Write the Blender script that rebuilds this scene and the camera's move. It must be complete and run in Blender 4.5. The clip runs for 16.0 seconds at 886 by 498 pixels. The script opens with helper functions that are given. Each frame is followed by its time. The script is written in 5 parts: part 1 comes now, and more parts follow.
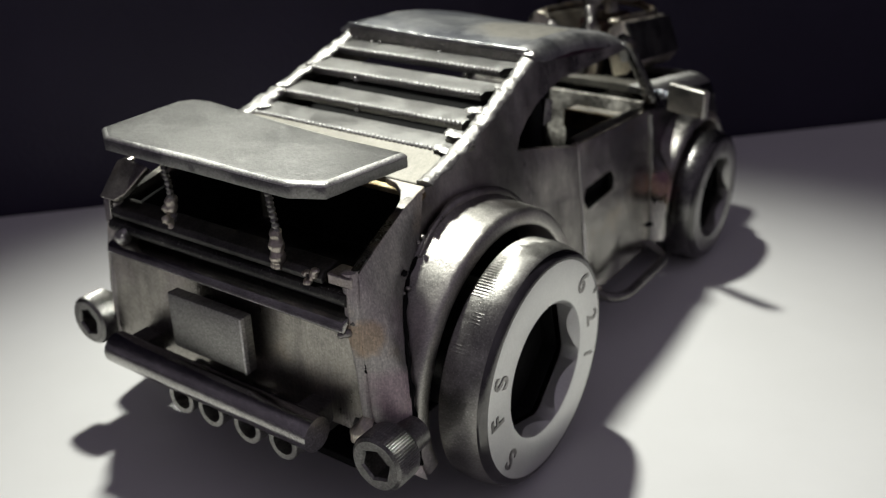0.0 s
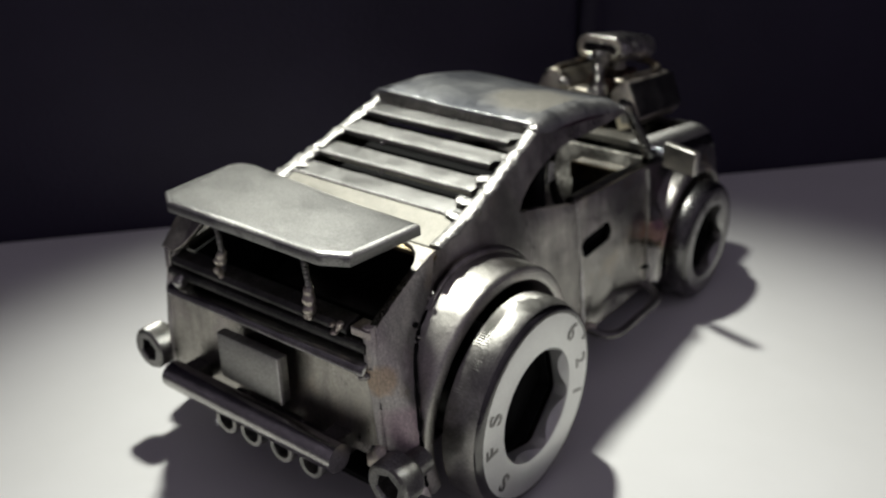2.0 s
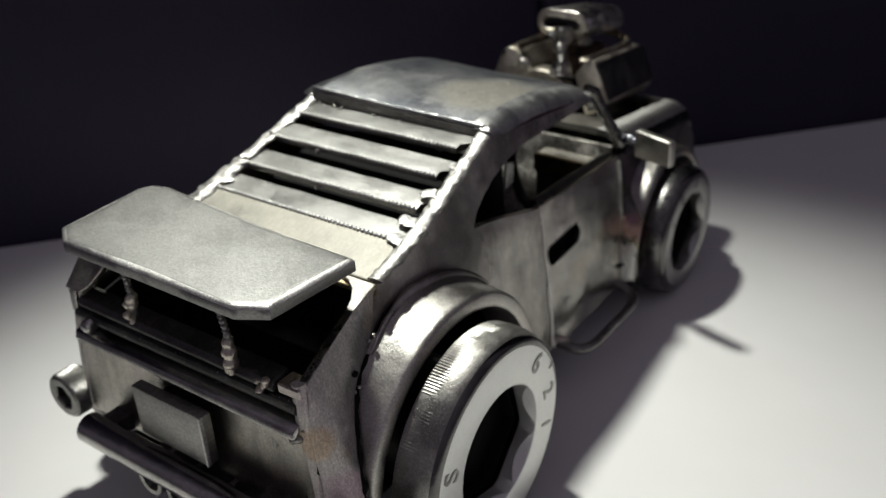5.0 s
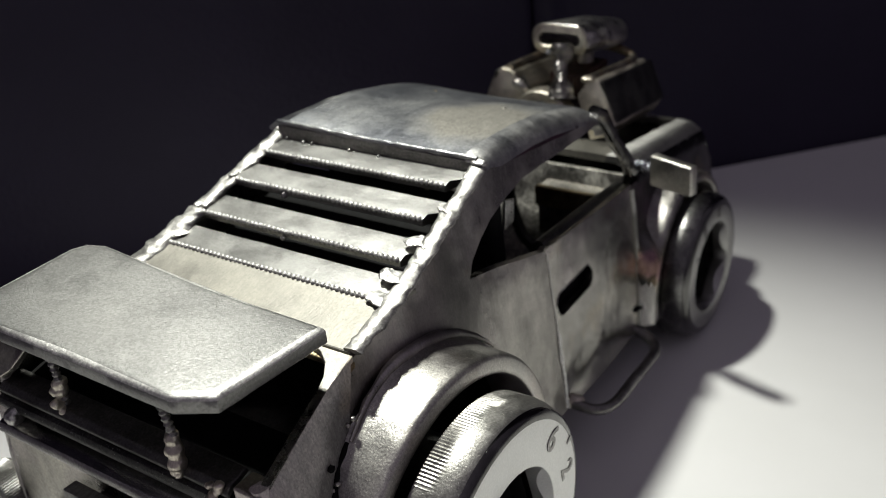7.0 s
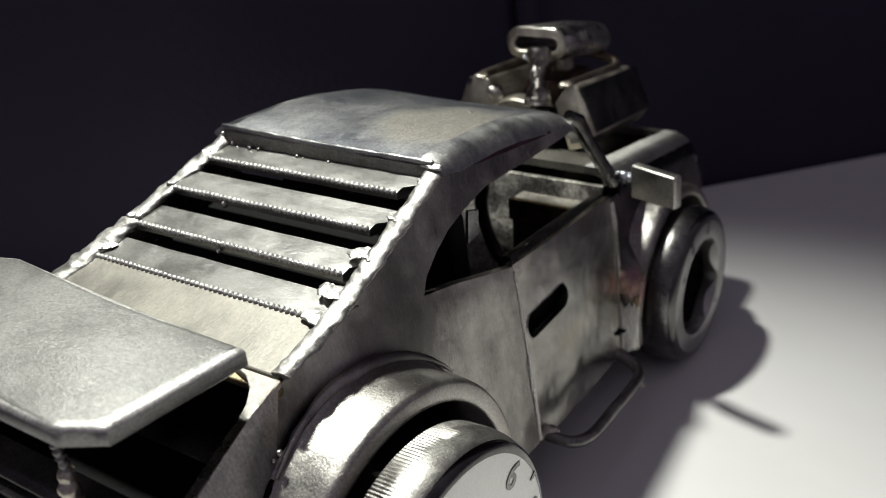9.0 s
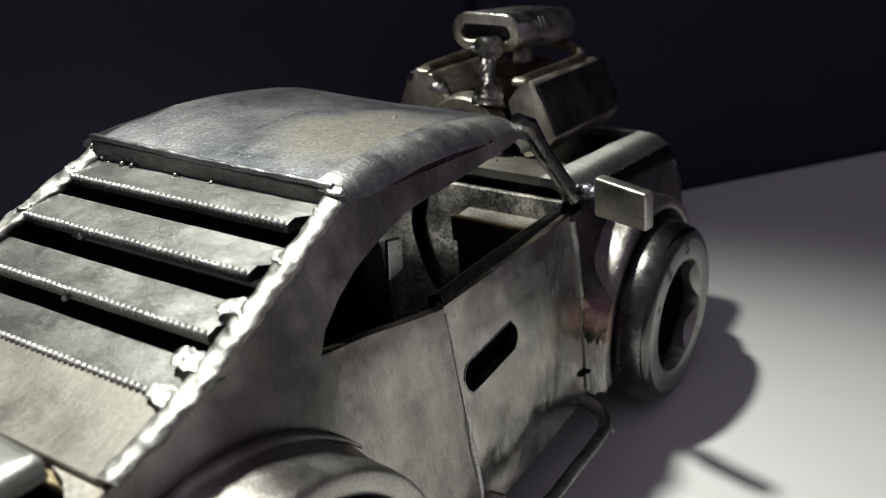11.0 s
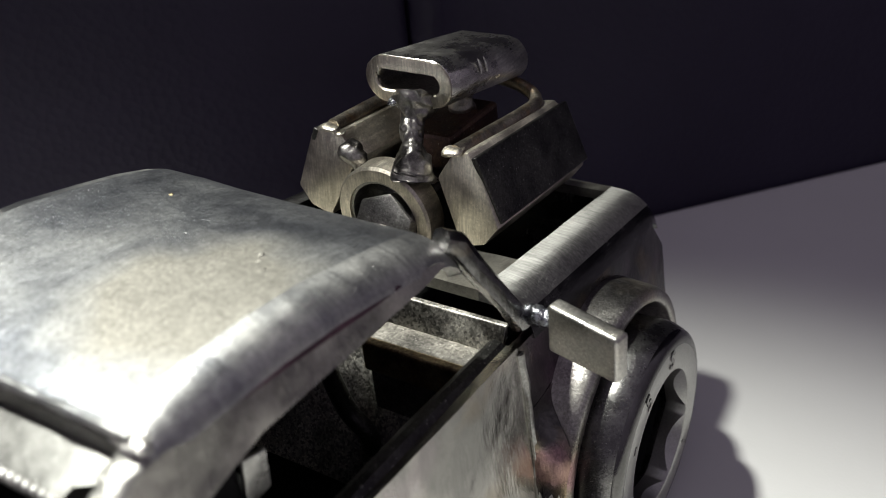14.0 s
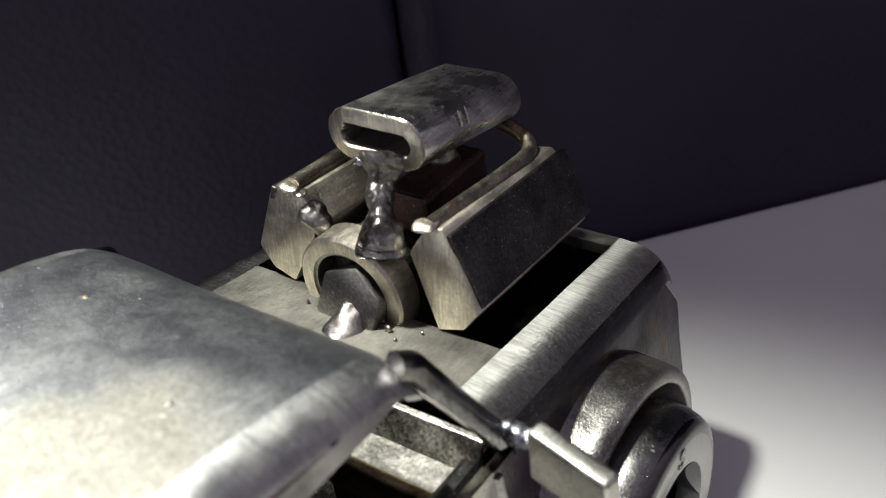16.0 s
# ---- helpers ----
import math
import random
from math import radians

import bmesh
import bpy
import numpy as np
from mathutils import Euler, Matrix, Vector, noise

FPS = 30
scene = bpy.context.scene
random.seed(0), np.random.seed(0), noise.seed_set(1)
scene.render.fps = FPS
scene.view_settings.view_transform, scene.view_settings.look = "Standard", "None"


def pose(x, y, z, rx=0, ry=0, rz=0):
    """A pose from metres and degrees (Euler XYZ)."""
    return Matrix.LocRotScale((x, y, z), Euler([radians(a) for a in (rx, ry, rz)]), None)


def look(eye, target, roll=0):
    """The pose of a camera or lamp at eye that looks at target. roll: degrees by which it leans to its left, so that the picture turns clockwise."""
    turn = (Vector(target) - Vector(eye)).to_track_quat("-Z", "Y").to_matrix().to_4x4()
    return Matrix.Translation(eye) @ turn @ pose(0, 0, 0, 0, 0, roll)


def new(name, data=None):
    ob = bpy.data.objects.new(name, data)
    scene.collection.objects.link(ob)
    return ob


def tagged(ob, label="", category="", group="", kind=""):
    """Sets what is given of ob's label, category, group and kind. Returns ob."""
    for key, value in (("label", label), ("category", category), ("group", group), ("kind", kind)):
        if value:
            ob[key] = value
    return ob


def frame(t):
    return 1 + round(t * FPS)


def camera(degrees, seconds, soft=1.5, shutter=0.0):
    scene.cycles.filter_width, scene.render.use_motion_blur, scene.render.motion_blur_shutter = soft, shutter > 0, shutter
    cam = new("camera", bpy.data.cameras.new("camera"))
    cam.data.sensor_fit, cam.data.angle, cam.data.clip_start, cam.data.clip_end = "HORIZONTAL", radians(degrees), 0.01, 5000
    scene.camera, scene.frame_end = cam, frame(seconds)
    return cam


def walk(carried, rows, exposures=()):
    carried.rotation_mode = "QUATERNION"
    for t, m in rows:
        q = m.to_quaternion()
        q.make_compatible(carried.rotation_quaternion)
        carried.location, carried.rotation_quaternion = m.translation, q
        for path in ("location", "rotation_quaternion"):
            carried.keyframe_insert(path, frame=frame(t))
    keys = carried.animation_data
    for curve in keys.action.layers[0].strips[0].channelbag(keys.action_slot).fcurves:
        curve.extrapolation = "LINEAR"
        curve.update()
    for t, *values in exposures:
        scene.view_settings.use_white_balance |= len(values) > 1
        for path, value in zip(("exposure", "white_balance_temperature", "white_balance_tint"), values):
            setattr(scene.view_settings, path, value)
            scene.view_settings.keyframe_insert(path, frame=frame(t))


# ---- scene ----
cam = camera(50.00, 16.0, soft=0.9)
PATH = [
    (0, (0.10140, -0.08148, 0.10200), (0.04960, -0.00744, 0.05917), -1.33),
    (0.5, (0.10411, -0.08503, 0.10810), (0.05144, -0.01184, 0.06486), -1.22),
    (1, (0.10968, -0.08866, 0.11343), (0.05601, -0.01610, 0.07038), -1.18),
    (1.5, (0.11527, -0.09237, 0.11737), (0.06065, -0.02049, 0.07437), -1.20),
    (2, (0.11573, -0.09279, 0.12303), (0.06108, -0.02144, 0.07919), -0.98),
    (2.5, (0.11265, -0.09100, 0.12565), (0.05907, -0.01970, 0.08041), -0.60),
    (3, (0.11438, -0.08920, 0.12757), (0.06141, -0.01858, 0.08060), -0.63),
    (3.5, (0.11313, -0.08492, 0.12910), (0.06066, -0.01462, 0.08110), -0.98),
    (4, (0.11031, -0.07918, 0.12732), (0.05827, -0.00879, 0.07896), -1.55),
    (4.5, (0.10672, -0.07321, 0.12603), (0.05507, -0.00266, 0.07749), -2.14),
    (5, (0.10606, -0.06842, 0.12446), (0.05413, 0.00190, 0.07590), -3.01),
    (5.2, (0.10641, -0.06630, 0.12494), (0.05407, 0.00361, 0.07622), -3.30),
    (7.3, (0.09179, -0.04654, 0.11023), (0.03950, 0.02606, 0.06557), -5.20),
    (7.5, (0.09171, -0.04588, 0.10737), (0.03967, 0.02731, 0.06339), -4.96),
    (8, (0.09615, -0.04445, 0.10704), (0.04258, 0.02815, 0.06393), -5.34),
    (8.2, (0.09560, -0.04329, 0.10748), (0.04200, 0.02929, 0.06436), -5.16),
    (10.3, (0.08571, -0.01684, 0.09980), (0.03251, 0.05609, 0.05677), -5.57),
    (10.5, (0.08490, -0.01430, 0.09860), (0.03245, 0.05894, 0.05519), -5.18),
    (11, (0.08429, -0.00775, 0.09986), (0.03169, 0.06483, 0.05553), -5.47),
    (11.5, (0.08370, -0.00200, 0.10266), (0.03089, 0.07005, 0.05772), -5.74),
    (12, (0.08366, 0.00349, 0.10528), (0.03032, 0.07468, 0.05960), -6.21),
    (12.5, (0.08177, 0.01132, 0.10869), (0.02903, 0.08204, 0.06159), -6.41),
    (13, (0.07972, 0.02036, 0.10821), (0.02768, 0.09057, 0.05961), -6.58),
    (13.5, (0.07541, 0.02608, 0.10859), (0.02444, 0.09606, 0.05854), -6.47),
    (14, (0.06747, 0.03382, 0.10465), (0.01835, 0.10410, 0.05319), -5.84),
    (14.5, (0.06644, 0.04197, 0.10669), (0.01757, 0.11143, 0.05389), -6.00),
    (15, (0.06492, 0.04682, 0.10763), (0.01571, 0.11499, 0.05348), -6.30),
    (15.5, (0.06340, 0.05224, 0.10849), (0.01348, 0.11915, 0.05344), -6.72),
    (16, (0.06165, 0.05684, 0.10871), (0.01075, 0.12195, 0.05241), -7.53),
]
EXPOSURES = [(0.0, -0.05), (5.0, -0.1), (8.0, 0.05), (10.5, 0.04), (11.0, -0.02), (11.5, 0.2), (12.5, 0.4), (13.5, 0.58), (14.0, 0.6), (14.5, 0.58), (15.0, 0.74), (15.5, 0.76), (16.0, 0.95)]
walk(cam, [(t, look(eye, target, roll)) for t, eye, target, roll in PATH], EXPOSURES)

cam.data.dof.use_dof = True
cam.data.dof.focus_distance = 0.119
cam.data.dof.aperture_fstop = 33.0

# ---- light: a dim room and one small lamp over the car's left side ----
world = bpy.data.worlds.new("room")
world.use_nodes = True
# the lamp lights the ceiling; towards the horizon the room is nearly dark
world.node_tree.nodes["Background"].inputs[0].default_value = (0.47, 0.415, 0.525, 1)
up = world.node_tree.nodes.new("ShaderNodeSeparateXYZ")
world.node_tree.links.new(world.node_tree.nodes.new("ShaderNodeTexCoord").outputs["Generated"], up.inputs[0])
rise = world.node_tree.nodes.new("ShaderNodeMapRange")
rise.inputs["From Min"].default_value, rise.inputs["From Max"].default_value = 0.0, 1.0
rise.inputs["To Min"].default_value, rise.inputs["To Max"].default_value = 0.19, 0.34
world.node_tree.links.new(up.outputs["Z"], rise.inputs["Value"])
world.node_tree.links.new(rise.outputs["Result"], world.node_tree.nodes["Background"].inputs[1])
scene.world = world

LAMP = Vector((-0.075, 0.101, 0.300))
spot = bpy.data.lights.new("desk_lamp_light", "SPOT")
spot.energy, spot.color = 5.15, (0.975, 0.99, 0.915)
spot.shadow_soft_size, spot.spot_size, spot.spot_blend = 0.011, radians(61), 1.0
new("desk_lamp_light", spot).matrix_world = look(LAMP, (0.045, 0.024, 0.0))

# ---- materials ----


def nodes_of(name):
    m = bpy.data.materials.new(name)
    m.use_nodes = True
    t = m.node_tree
    return m, t, t.nodes["Principled BSDF"]


def link(t, a, b):
    t.links.new(a, b)


def noise_node(t, coord, scale, detail=4.0, rough=0.6, stretch=None):
    n = t.nodes.new("ShaderNodeTexNoise")
    n.inputs["Scale"].default_value, n.inputs["Detail"].default_value, n.inputs["Roughness"].default_value = scale, detail, rough
    if stretch:
        mp = t.nodes.new("ShaderNodeMapping")
        mp.inputs["Scale"].default_value = stretch
        link(t, coord, mp.inputs["Vector"])
        coord = mp.outputs["Vector"]
    link(t, coord, n.inputs["Vector"])
    return n.outputs["Fac"]


def ramp(t, fac, stops):
    r = t.nodes.new("ShaderNodeValToRGB")
    r.color_ramp.elements[0].position, r.color_ramp.elements[0].color = stops[0][0], (*stops[0][1], 1)
    r.color_ramp.elements[1].position, r.color_ramp.elements[1].color = stops[-1][0], (*stops[-1][1], 1)
    for p, c in stops[1:-1]:
        r.color_ramp.elements.new(p).color = (*c, 1)
    link(t, fac, r.inputs["Fac"])
    return r.outputs["Color"]


def mix(t, fac, a, b, mode="MIX"):
    m = t.nodes.new("ShaderNodeMix")
    m.data_type, m.blend_type = "RGBA", mode
    for sock, v in ((m.inputs[0], fac), (m.inputs[6], a), (m.inputs[7], b)):
        if isinstance(v, (int, float)):
            sock.default_value = v
        elif isinstance(v, tuple):
            sock.default_value = (*v, 1)
        else:
            link(t, v, sock)
    return m.outputs[2]


def span(t, fac, lo, hi, a=0.0, b=1.0):
    n = t.nodes.new("ShaderNodeMapRange")
    n.inputs["From Min"].default_value, n.inputs["From Max"].default_value = a, b
    n.inputs["To Min"].default_value, n.inputs["To Max"].default_value = lo, hi
    link(t, fac, n.inputs["Value"])
    return n.outputs["Result"]


def steel(name, light, dark, rough=(0.22, 0.40), metal=1.0, grain=(1, 1, 1), bump=0.3, blotch=90.0, wave=0.35, pits=0.0, heat=0.0, rust=0.0, edge=(0.36, 0.62), speck=0.2, cells=0.2, stain_or_shade=None, brush=None, lines=0.16, dust=0.0, bands=None, tints=()):
    """Raw steel: broad scale marks, a hammered wave, fine scratches along one way, pits, heat tint and rust; round
    spots for stains, tints and painted dark reflections.
    """
    m, t, b = nodes_of(name)
    co = t.nodes.new("ShaderNodeTexCoord").outputs["Object"]
    broad = noise_node(t, co, blotch, 3, 0.5)
    mid = noise_node(t, co, blotch * 5.0, 5, 0.6)
    fine = noise_node(t, co, 2900, 2, 0.6)
    scratch = noise_node(t, co, 3300, 3, 0.65, grain)
    base = ramp(t, mix(t, 0.22, broad, mid), [(edge[0], dark), (edge[1], light)])
    base = mix(t, span(t, scratch, 0.0, 0.15, 0.5, 0.72), base, tuple(min(1.0, c * 1.25) for c in light))
    base = mix(t, span(t, fine, 0.0, speck, 0.56, 0.72), base, tuple(c * 0.4 for c in dark))
    if bands:
        base = mix(t, span(t, noise_node(t, co, bands[0], 5, 0.62, bands[1]), 0.0, bands[2], 0.44, 0.64), base, tuple(c * 0.55 for c in dark))
    grainy = t.nodes.new("ShaderNodeTexVoronoi")
    grainy.inputs["Scale"].default_value = 3300
    link(t, co, grainy.inputs["Vector"])
    cell = t.nodes.new("ShaderNodeSeparateColor")
    link(t, grainy.outputs["Color"], cell.inputs["Color"])
    spots = tints + ((stain_or_shade,) if stain_or_shade else ())
    for centre, radius, colour, amount in spots:
        far = t.nodes.new("ShaderNodeVectorMath")
        far.operation = "DISTANCE"
        far.inputs[1].default_value = [c * 0.001 for c in centre]
        link(t, co, far.inputs[0])
        wander = t.nodes.new("ShaderNodeMath")
        wander.operation = "MULTIPLY_ADD"
        wander.inputs[1].default_value = radius * 0.0014
        link(t, noise_node(t, co, 900 / radius, 3, 0.45), wander.inputs[0])
        link(t, far.outputs["Value"], wander.inputs[2])
        mask = span(t, wander.outputs["Value"], amount, 0.0, radius * 0.0014, radius * 0.0019)
        base = mix(t, mask, base, colour)
    if heat:
        tint = noise_node(t, co, 60, 2, 0.5)
        base = mix(t, span(t, tint, 0.0, heat, 0.52, 0.66), base, (0.40, 0.25, 0.36))
        base = mix(t, span(t, noise_node(t, co, 95, 3, 0.5), 0.0, heat, 0.57, 0.70), base, (0.55, 0.40, 0.20))
    if rust:
        base = mix(t, span(t, noise_node(t, co, 320, 5, 0.7), 0.0, rust, 0.5, 0.66), base, (0.36, 0.22, 0.10))
    if dust:
        base = mix(t, span(t, noise_node(t, co, 4300, 1, 0.4), 0.0, dust, 0.72, 0.77), base, (0.85, 0.83, 0.78))
    if brush:
        way = t.nodes.new("ShaderNodeCombineXYZ")
        for k in range(3):
            way.inputs[k].default_value = brush[k]
        link(t, way.outputs[0], b.inputs["Tangent"])
        b.inputs["Anisotropic"].default_value = brush[3]
    base = mix(t, 1.0, base, span(t, scratch, 1.0 - lines, 1.0 + lines, 0.34, 0.66), "MULTIPLY")
    if cells:
        shade = span(t, cell.outputs[0], 1.0 - cells, 1.0 + 0.55 * cells)
        base = mix(t, 1.0, base, shade, "MULTIPLY")
    link(t, base, b.inputs["Base Color"])
    b.inputs["Metallic"].default_value = metal
    gloss = span(t, mix(t, 0.5, broad, mix(t, 0.5, mid, mix(t, 0.5, scratch, fine))), rough[0], rough[1], 0.40, 0.60)
    if stain_or_shade:
        gloss = mix(t, mask, gloss, (rough[1] + 0.14,) * 3)
    link(t, gloss, b.inputs["Roughness"])
    w = t.nodes.new("ShaderNodeBump")
    w.inputs["Strength"].default_value, w.inputs["Distance"].default_value = wave, 0.0012
    link(t, noise_node(t, co, 150, 2, 0.5), w.inputs["Height"])
    f = t.nodes.new("ShaderNodeBump")
    f.inputs["Strength"].default_value, f.inputs["Distance"].default_value = bump, 0.00011
    height = mix(t, 0.16, mix(t, 0.3, scratch, fine), cell.outputs[1])
    if pits:
        v = t.nodes.new("ShaderNodeTexVoronoi")
        v.inputs["Scale"].default_value = 520
        link(t, co, v.inputs["Vector"])
        height = mix(t, pits, height, span(t, v.outputs["Distance"], 0.0, 1.0, 0.03, 0.22))
    link(t, height, f.inputs["Height"])
    link(t, w.outputs["Normal"], f.inputs["Normal"])
    link(t, f.outputs["Normal"], b.inputs["Normal"])
    return m


M_PLATE = steel("ground_steel_plate", (0.40, 0.395, 0.37), (0.27, 0.265, 0.25), (0.38, 0.54), grain=(1, 0.08, 1), blotch=70, wave=0.12, bump=0.6)
M_SPOILER = steel("blasted_spoiler_steel", (0.295, 0.292, 0.28), (0.24, 0.238, 0.23), (0.38, 0.48), bump=0.7, blotch=60, wave=0.04, speck=0.15, cells=0.2, lines=0.05)
M_DECK = steel("dull_deck_steel", (0.31, 0.298, 0.262), (0.205, 0.197, 0.176), (0.48, 0.64), grain=(1, 0.08, 1), blotch=120, wave=0.1, bump=0.5, cells=0.08, speck=0.25, lines=0.08)
# dark spot below the window: soot, plus the panel's shade put into the colour
M_QUARTER = steel("heat_tinted_quarter_steel", (0.54, 0.515, 0.475), (0.27, 0.26, 0.24), (0.24, 0.42), grain=(1, 1, 0.06), blotch=70, wave=0.35, heat=0.06, bump=0.5, edge=(0.42, 0.58), speck=0.2, stain_or_shade=((24.2, 45.0, 45.5), 9.0, (0.11, 0.106, 0.10), 0.75), bands=(160, (1, 0.8, 0.3), 0.5), lines=0.07, cells=0.08)
# orange and pink heat tints, and three dark spots along the crack
M_FLARE = steel("filed_flare_steel", (0.74, 0.715, 0.66), (0.48, 0.46, 0.42), (0.46, 0.6), grain=(1, 1, 0.06), bump=0.45, blotch=70, wave=0.15, heat=0.3, lines=0.14, stain_or_shade=((27.4, 4.6, 35.2), 2.8, (0.62, 0.44, 0.24), 0.6), bands=(300, (1, 1, 0.15), 0.28), tints=(((31.6, 7.4, 26.0), 4.6, (0.55, 0.36, 0.44), 0.5), ((31.5, 11.5, 32.0), 4.4, (0.13, 0.127, 0.12), 0.8), ((28.8, 14.5, 37.5), 4.4, (0.13, 0.127, 0.12), 0.8), ((26.2, 20.5, 43.0), 5.0, (0.14, 0.137, 0.13), 0.8)), metal=0.3)
M_SLAT = steel("dull_slat_steel", (0.37, 0.365, 0.348), (0.27, 0.266, 0.255), (0.32, 0.44), grain=(0.35, 1, 1), blotch=140, wave=0.1, bump=0.4, edge=(0.3, 0.7), bands=(160, (0.12, 1, 1), 0.35), lines=0.06, cells=0.1)
# the two tints paint a dark reflection on the door's upper half
M_BODY = steel("brushed_body_steel", (0.60, 0.576, 0.53), (0.32, 0.308, 0.285), (0.15, 0.28), grain=(1, 1, 0.06), blotch=60, wave=0.28, heat=0.15, bump=0.45, edge=(0.42, 0.58), speck=0.2, bands=(150, (1, 0.8, 0.3), 0.4), lines=0.06, cells=0.06, tints=(((25.8, 93.0, 38.5), 8.0, (0.14, 0.137, 0.13), 0.7), ((26.5, 82.0, 38.0), 5.0, (0.16, 0.156, 0.15), 0.6)))
M_ROOF = steel("heat_marked_roof_steel", (0.325, 0.327, 0.325), (0.225, 0.235, 0.262), (0.36, 0.50), grain=(1, 0.07, 1), bump=0.65, cells=0.26, blotch=60, wave=0.16, pits=0.1, edge=(0.36, 0.64), stain_or_shade=((11.5, 77.5, 61.3), 11.0, (0.265, 0.253, 0.224), 0.95), dust=0.35, bands=(260, (1, 0.16, 1), 0.32), lines=0.09, speck=0.35)
M_HOOD = steel("filed_hood_steel", (0.235, 0.231, 0.22), (0.13, 0.128, 0.122), (0.56, 0.66), grain=(0.05, 1, 1), bump=1.0, cells=0.09, blotch=90, wave=0.12, brush=(0, 1, -0.15, 0.95), lines=0.3, bands=(700, (0.12, 1, 1), 0.2))
M_TYRE = steel("forged_socket_steel", (0.38, 0.37, 0.345), (0.21, 0.205, 0.19), (0.32, 0.50), bump=0.65, blotch=170, wave=0.1, pits=0.3, speck=0.2, cells=0.1, dust=0.7)
M_TYRE_GLOSS = steel("dark_polished_socket_steel", (0.22, 0.216, 0.21), (0.10, 0.098, 0.096), (0.22, 0.36), blotch=120, wave=0.15, pits=0.2, bump=0.6, dust=0.7, cells=0.1, speck=0.25)
M_FACE = steel("turned_socket_face", (0.72, 0.72, 0.70), (0.62, 0.62, 0.605), (0.40, 0.52), metal=0.85, bump=0.15, blotch=90, wave=0.08, speck=0.05, cells=0.03, lines=0.03)
M_FACE_DULL = steel("worn_socket_face", (0.45, 0.445, 0.43), (0.31, 0.305, 0.293), (0.30, 0.45), bump=0.2, blotch=110, wave=0.15, cells=0.05, lines=0.05, speck=0.1)
M_FENDER = steel("scuffed_fender_steel", (0.54, 0.522, 0.48), (0.36, 0.35, 0.325), (0.31, 0.47), bump=0.6, blotch=110, wave=0.15, pits=0.25, heat=0.12, speck=0.15, cells=0.1, dust=0.7)
M_FENDER_FRONT = steel("heat_tinted_fender_steel", (0.42, 0.404, 0.375), (0.16, 0.154, 0.145), (0.26, 0.42), bump=0.7, blotch=110, wave=0.25, pits=0.2, heat=0.2, stain_or_shade=((29.0, 110.0, 21.5), 2.6, (0.42, 0.20, 0.27), 0.55))
M_WELD = steel("weld_bead_steel", (0.68, 0.67, 0.64), (0.30, 0.29, 0.275), (0.28, 0.46), bump=1.0, blotch=260, wave=0.35, heat=0.15, speck=0.15)
M_STEM = steel("burnt_weld_steel", (0.37, 0.355, 0.335), (0.10, 0.094, 0.09), (0.28, 0.46), bump=0.5, blotch=210, wave=0.12, heat=0.2, edge=(0.4, 0.6), cells=0.06, speck=0.08)
M_SCOOP = steel("dark_oily_tube_steel", (0.78, 0.76, 0.71), (0.40, 0.388, 0.365), (0.22, 0.38), grain=(1, 0.1, 1), bump=0.8, blotch=110, wave=0.1, pits=0.2, cells=0.15, edge=(0.28, 0.72), dust=0.7)
M_BUMPER = steel("dark_polished_bar_steel", (0.44, 0.43, 0.41), (0.27, 0.265, 0.255), (0.10, 0.18), blotch=120, wave=0.08, bump=0.3)
# pink heat tint; the two dark tints paint the upper flank's dark reflection
M_FLANK = steel("heat_blued_flank_steel", (0.19, 0.183, 0.173), (0.06, 0.058, 0.056), (0.15, 0.28), grain=(1, 1, 0.06), blotch=70, wave=0.2, heat=0.4, bump=0.5, stain_or_shade=((28.6, 108.4, 23.6), 3.2, (0.40, 0.21, 0.24), 0.55), bands=(240, (1, 1, 0.2), 0.5), tints=(((25.4, 120.0, 37.5), 11.0, (0.05, 0.05, 0.05), 0.85), ((25.4, 138.0, 35.5), 9.0, (0.05, 0.05, 0.05), 0.85)))
M_OXIDE = steel("reddish_oxide_steel", (0.16, 0.10, 0.09), (0.07, 0.05, 0.048), (0.40, 0.58), bump=0.9, blotch=200, wave=0.3, rust=0.2, dust=0.5)
M_ROOF_EDGE = steel("scuffed_roof_edge_steel", (0.50, 0.495, 0.48), (0.28, 0.285, 0.30), (0.32, 0.46), grain=(0.06, 1, 0.06), bump=0.6, cells=0.16, blotch=130, wave=0.12, brush=(0, 1, 0, 0.3), lines=0.12, edge=(0.38, 0.62), dust=0.3)
M_PILLAR = steel("dark_bar_steel", (0.20, 0.196, 0.19), (0.07, 0.068, 0.067), (0.16, 0.28), bump=0.8, blotch=180, wave=0.4, heat=0.2, grain=(1, 1, 0.05))
M_RAIL = steel("grey_weld_sheet_steel", (0.54, 0.53, 0.50), (0.27, 0.264, 0.25), (0.42, 0.6), bump=0.7, blotch=230, wave=0.2, heat=0.0, speck=0.25, cells=0.12)
M_POOL = steel("bright_weld_pool_steel", (0.78, 0.77, 0.74), (0.42, 0.41, 0.39), (0.34, 0.52), bump=1.0, blotch=260, wave=0.35, heat=0.0, speck=0.15)
M_PURPLE = steel("purple_heat_tinted_steel", (0.13, 0.066, 0.095), (0.06, 0.036, 0.048), (0.34, 0.5), bump=0.6, blotch=150, wave=0.2)
M_BLUED = steel("blued_weld_steel", (0.60, 0.62, 0.66), (0.13, 0.135, 0.16), (0.16, 0.36), bump=1.0, blotch=330, wave=0.6, heat=0.3, edge=(0.4, 0.6))
M_EDGE = steel("worn_bright_edge_steel", (0.74, 0.73, 0.705), (0.54, 0.53, 0.51), (0.46, 0.60), bump=1.0, blotch=200, wave=0.1, cells=0.2)
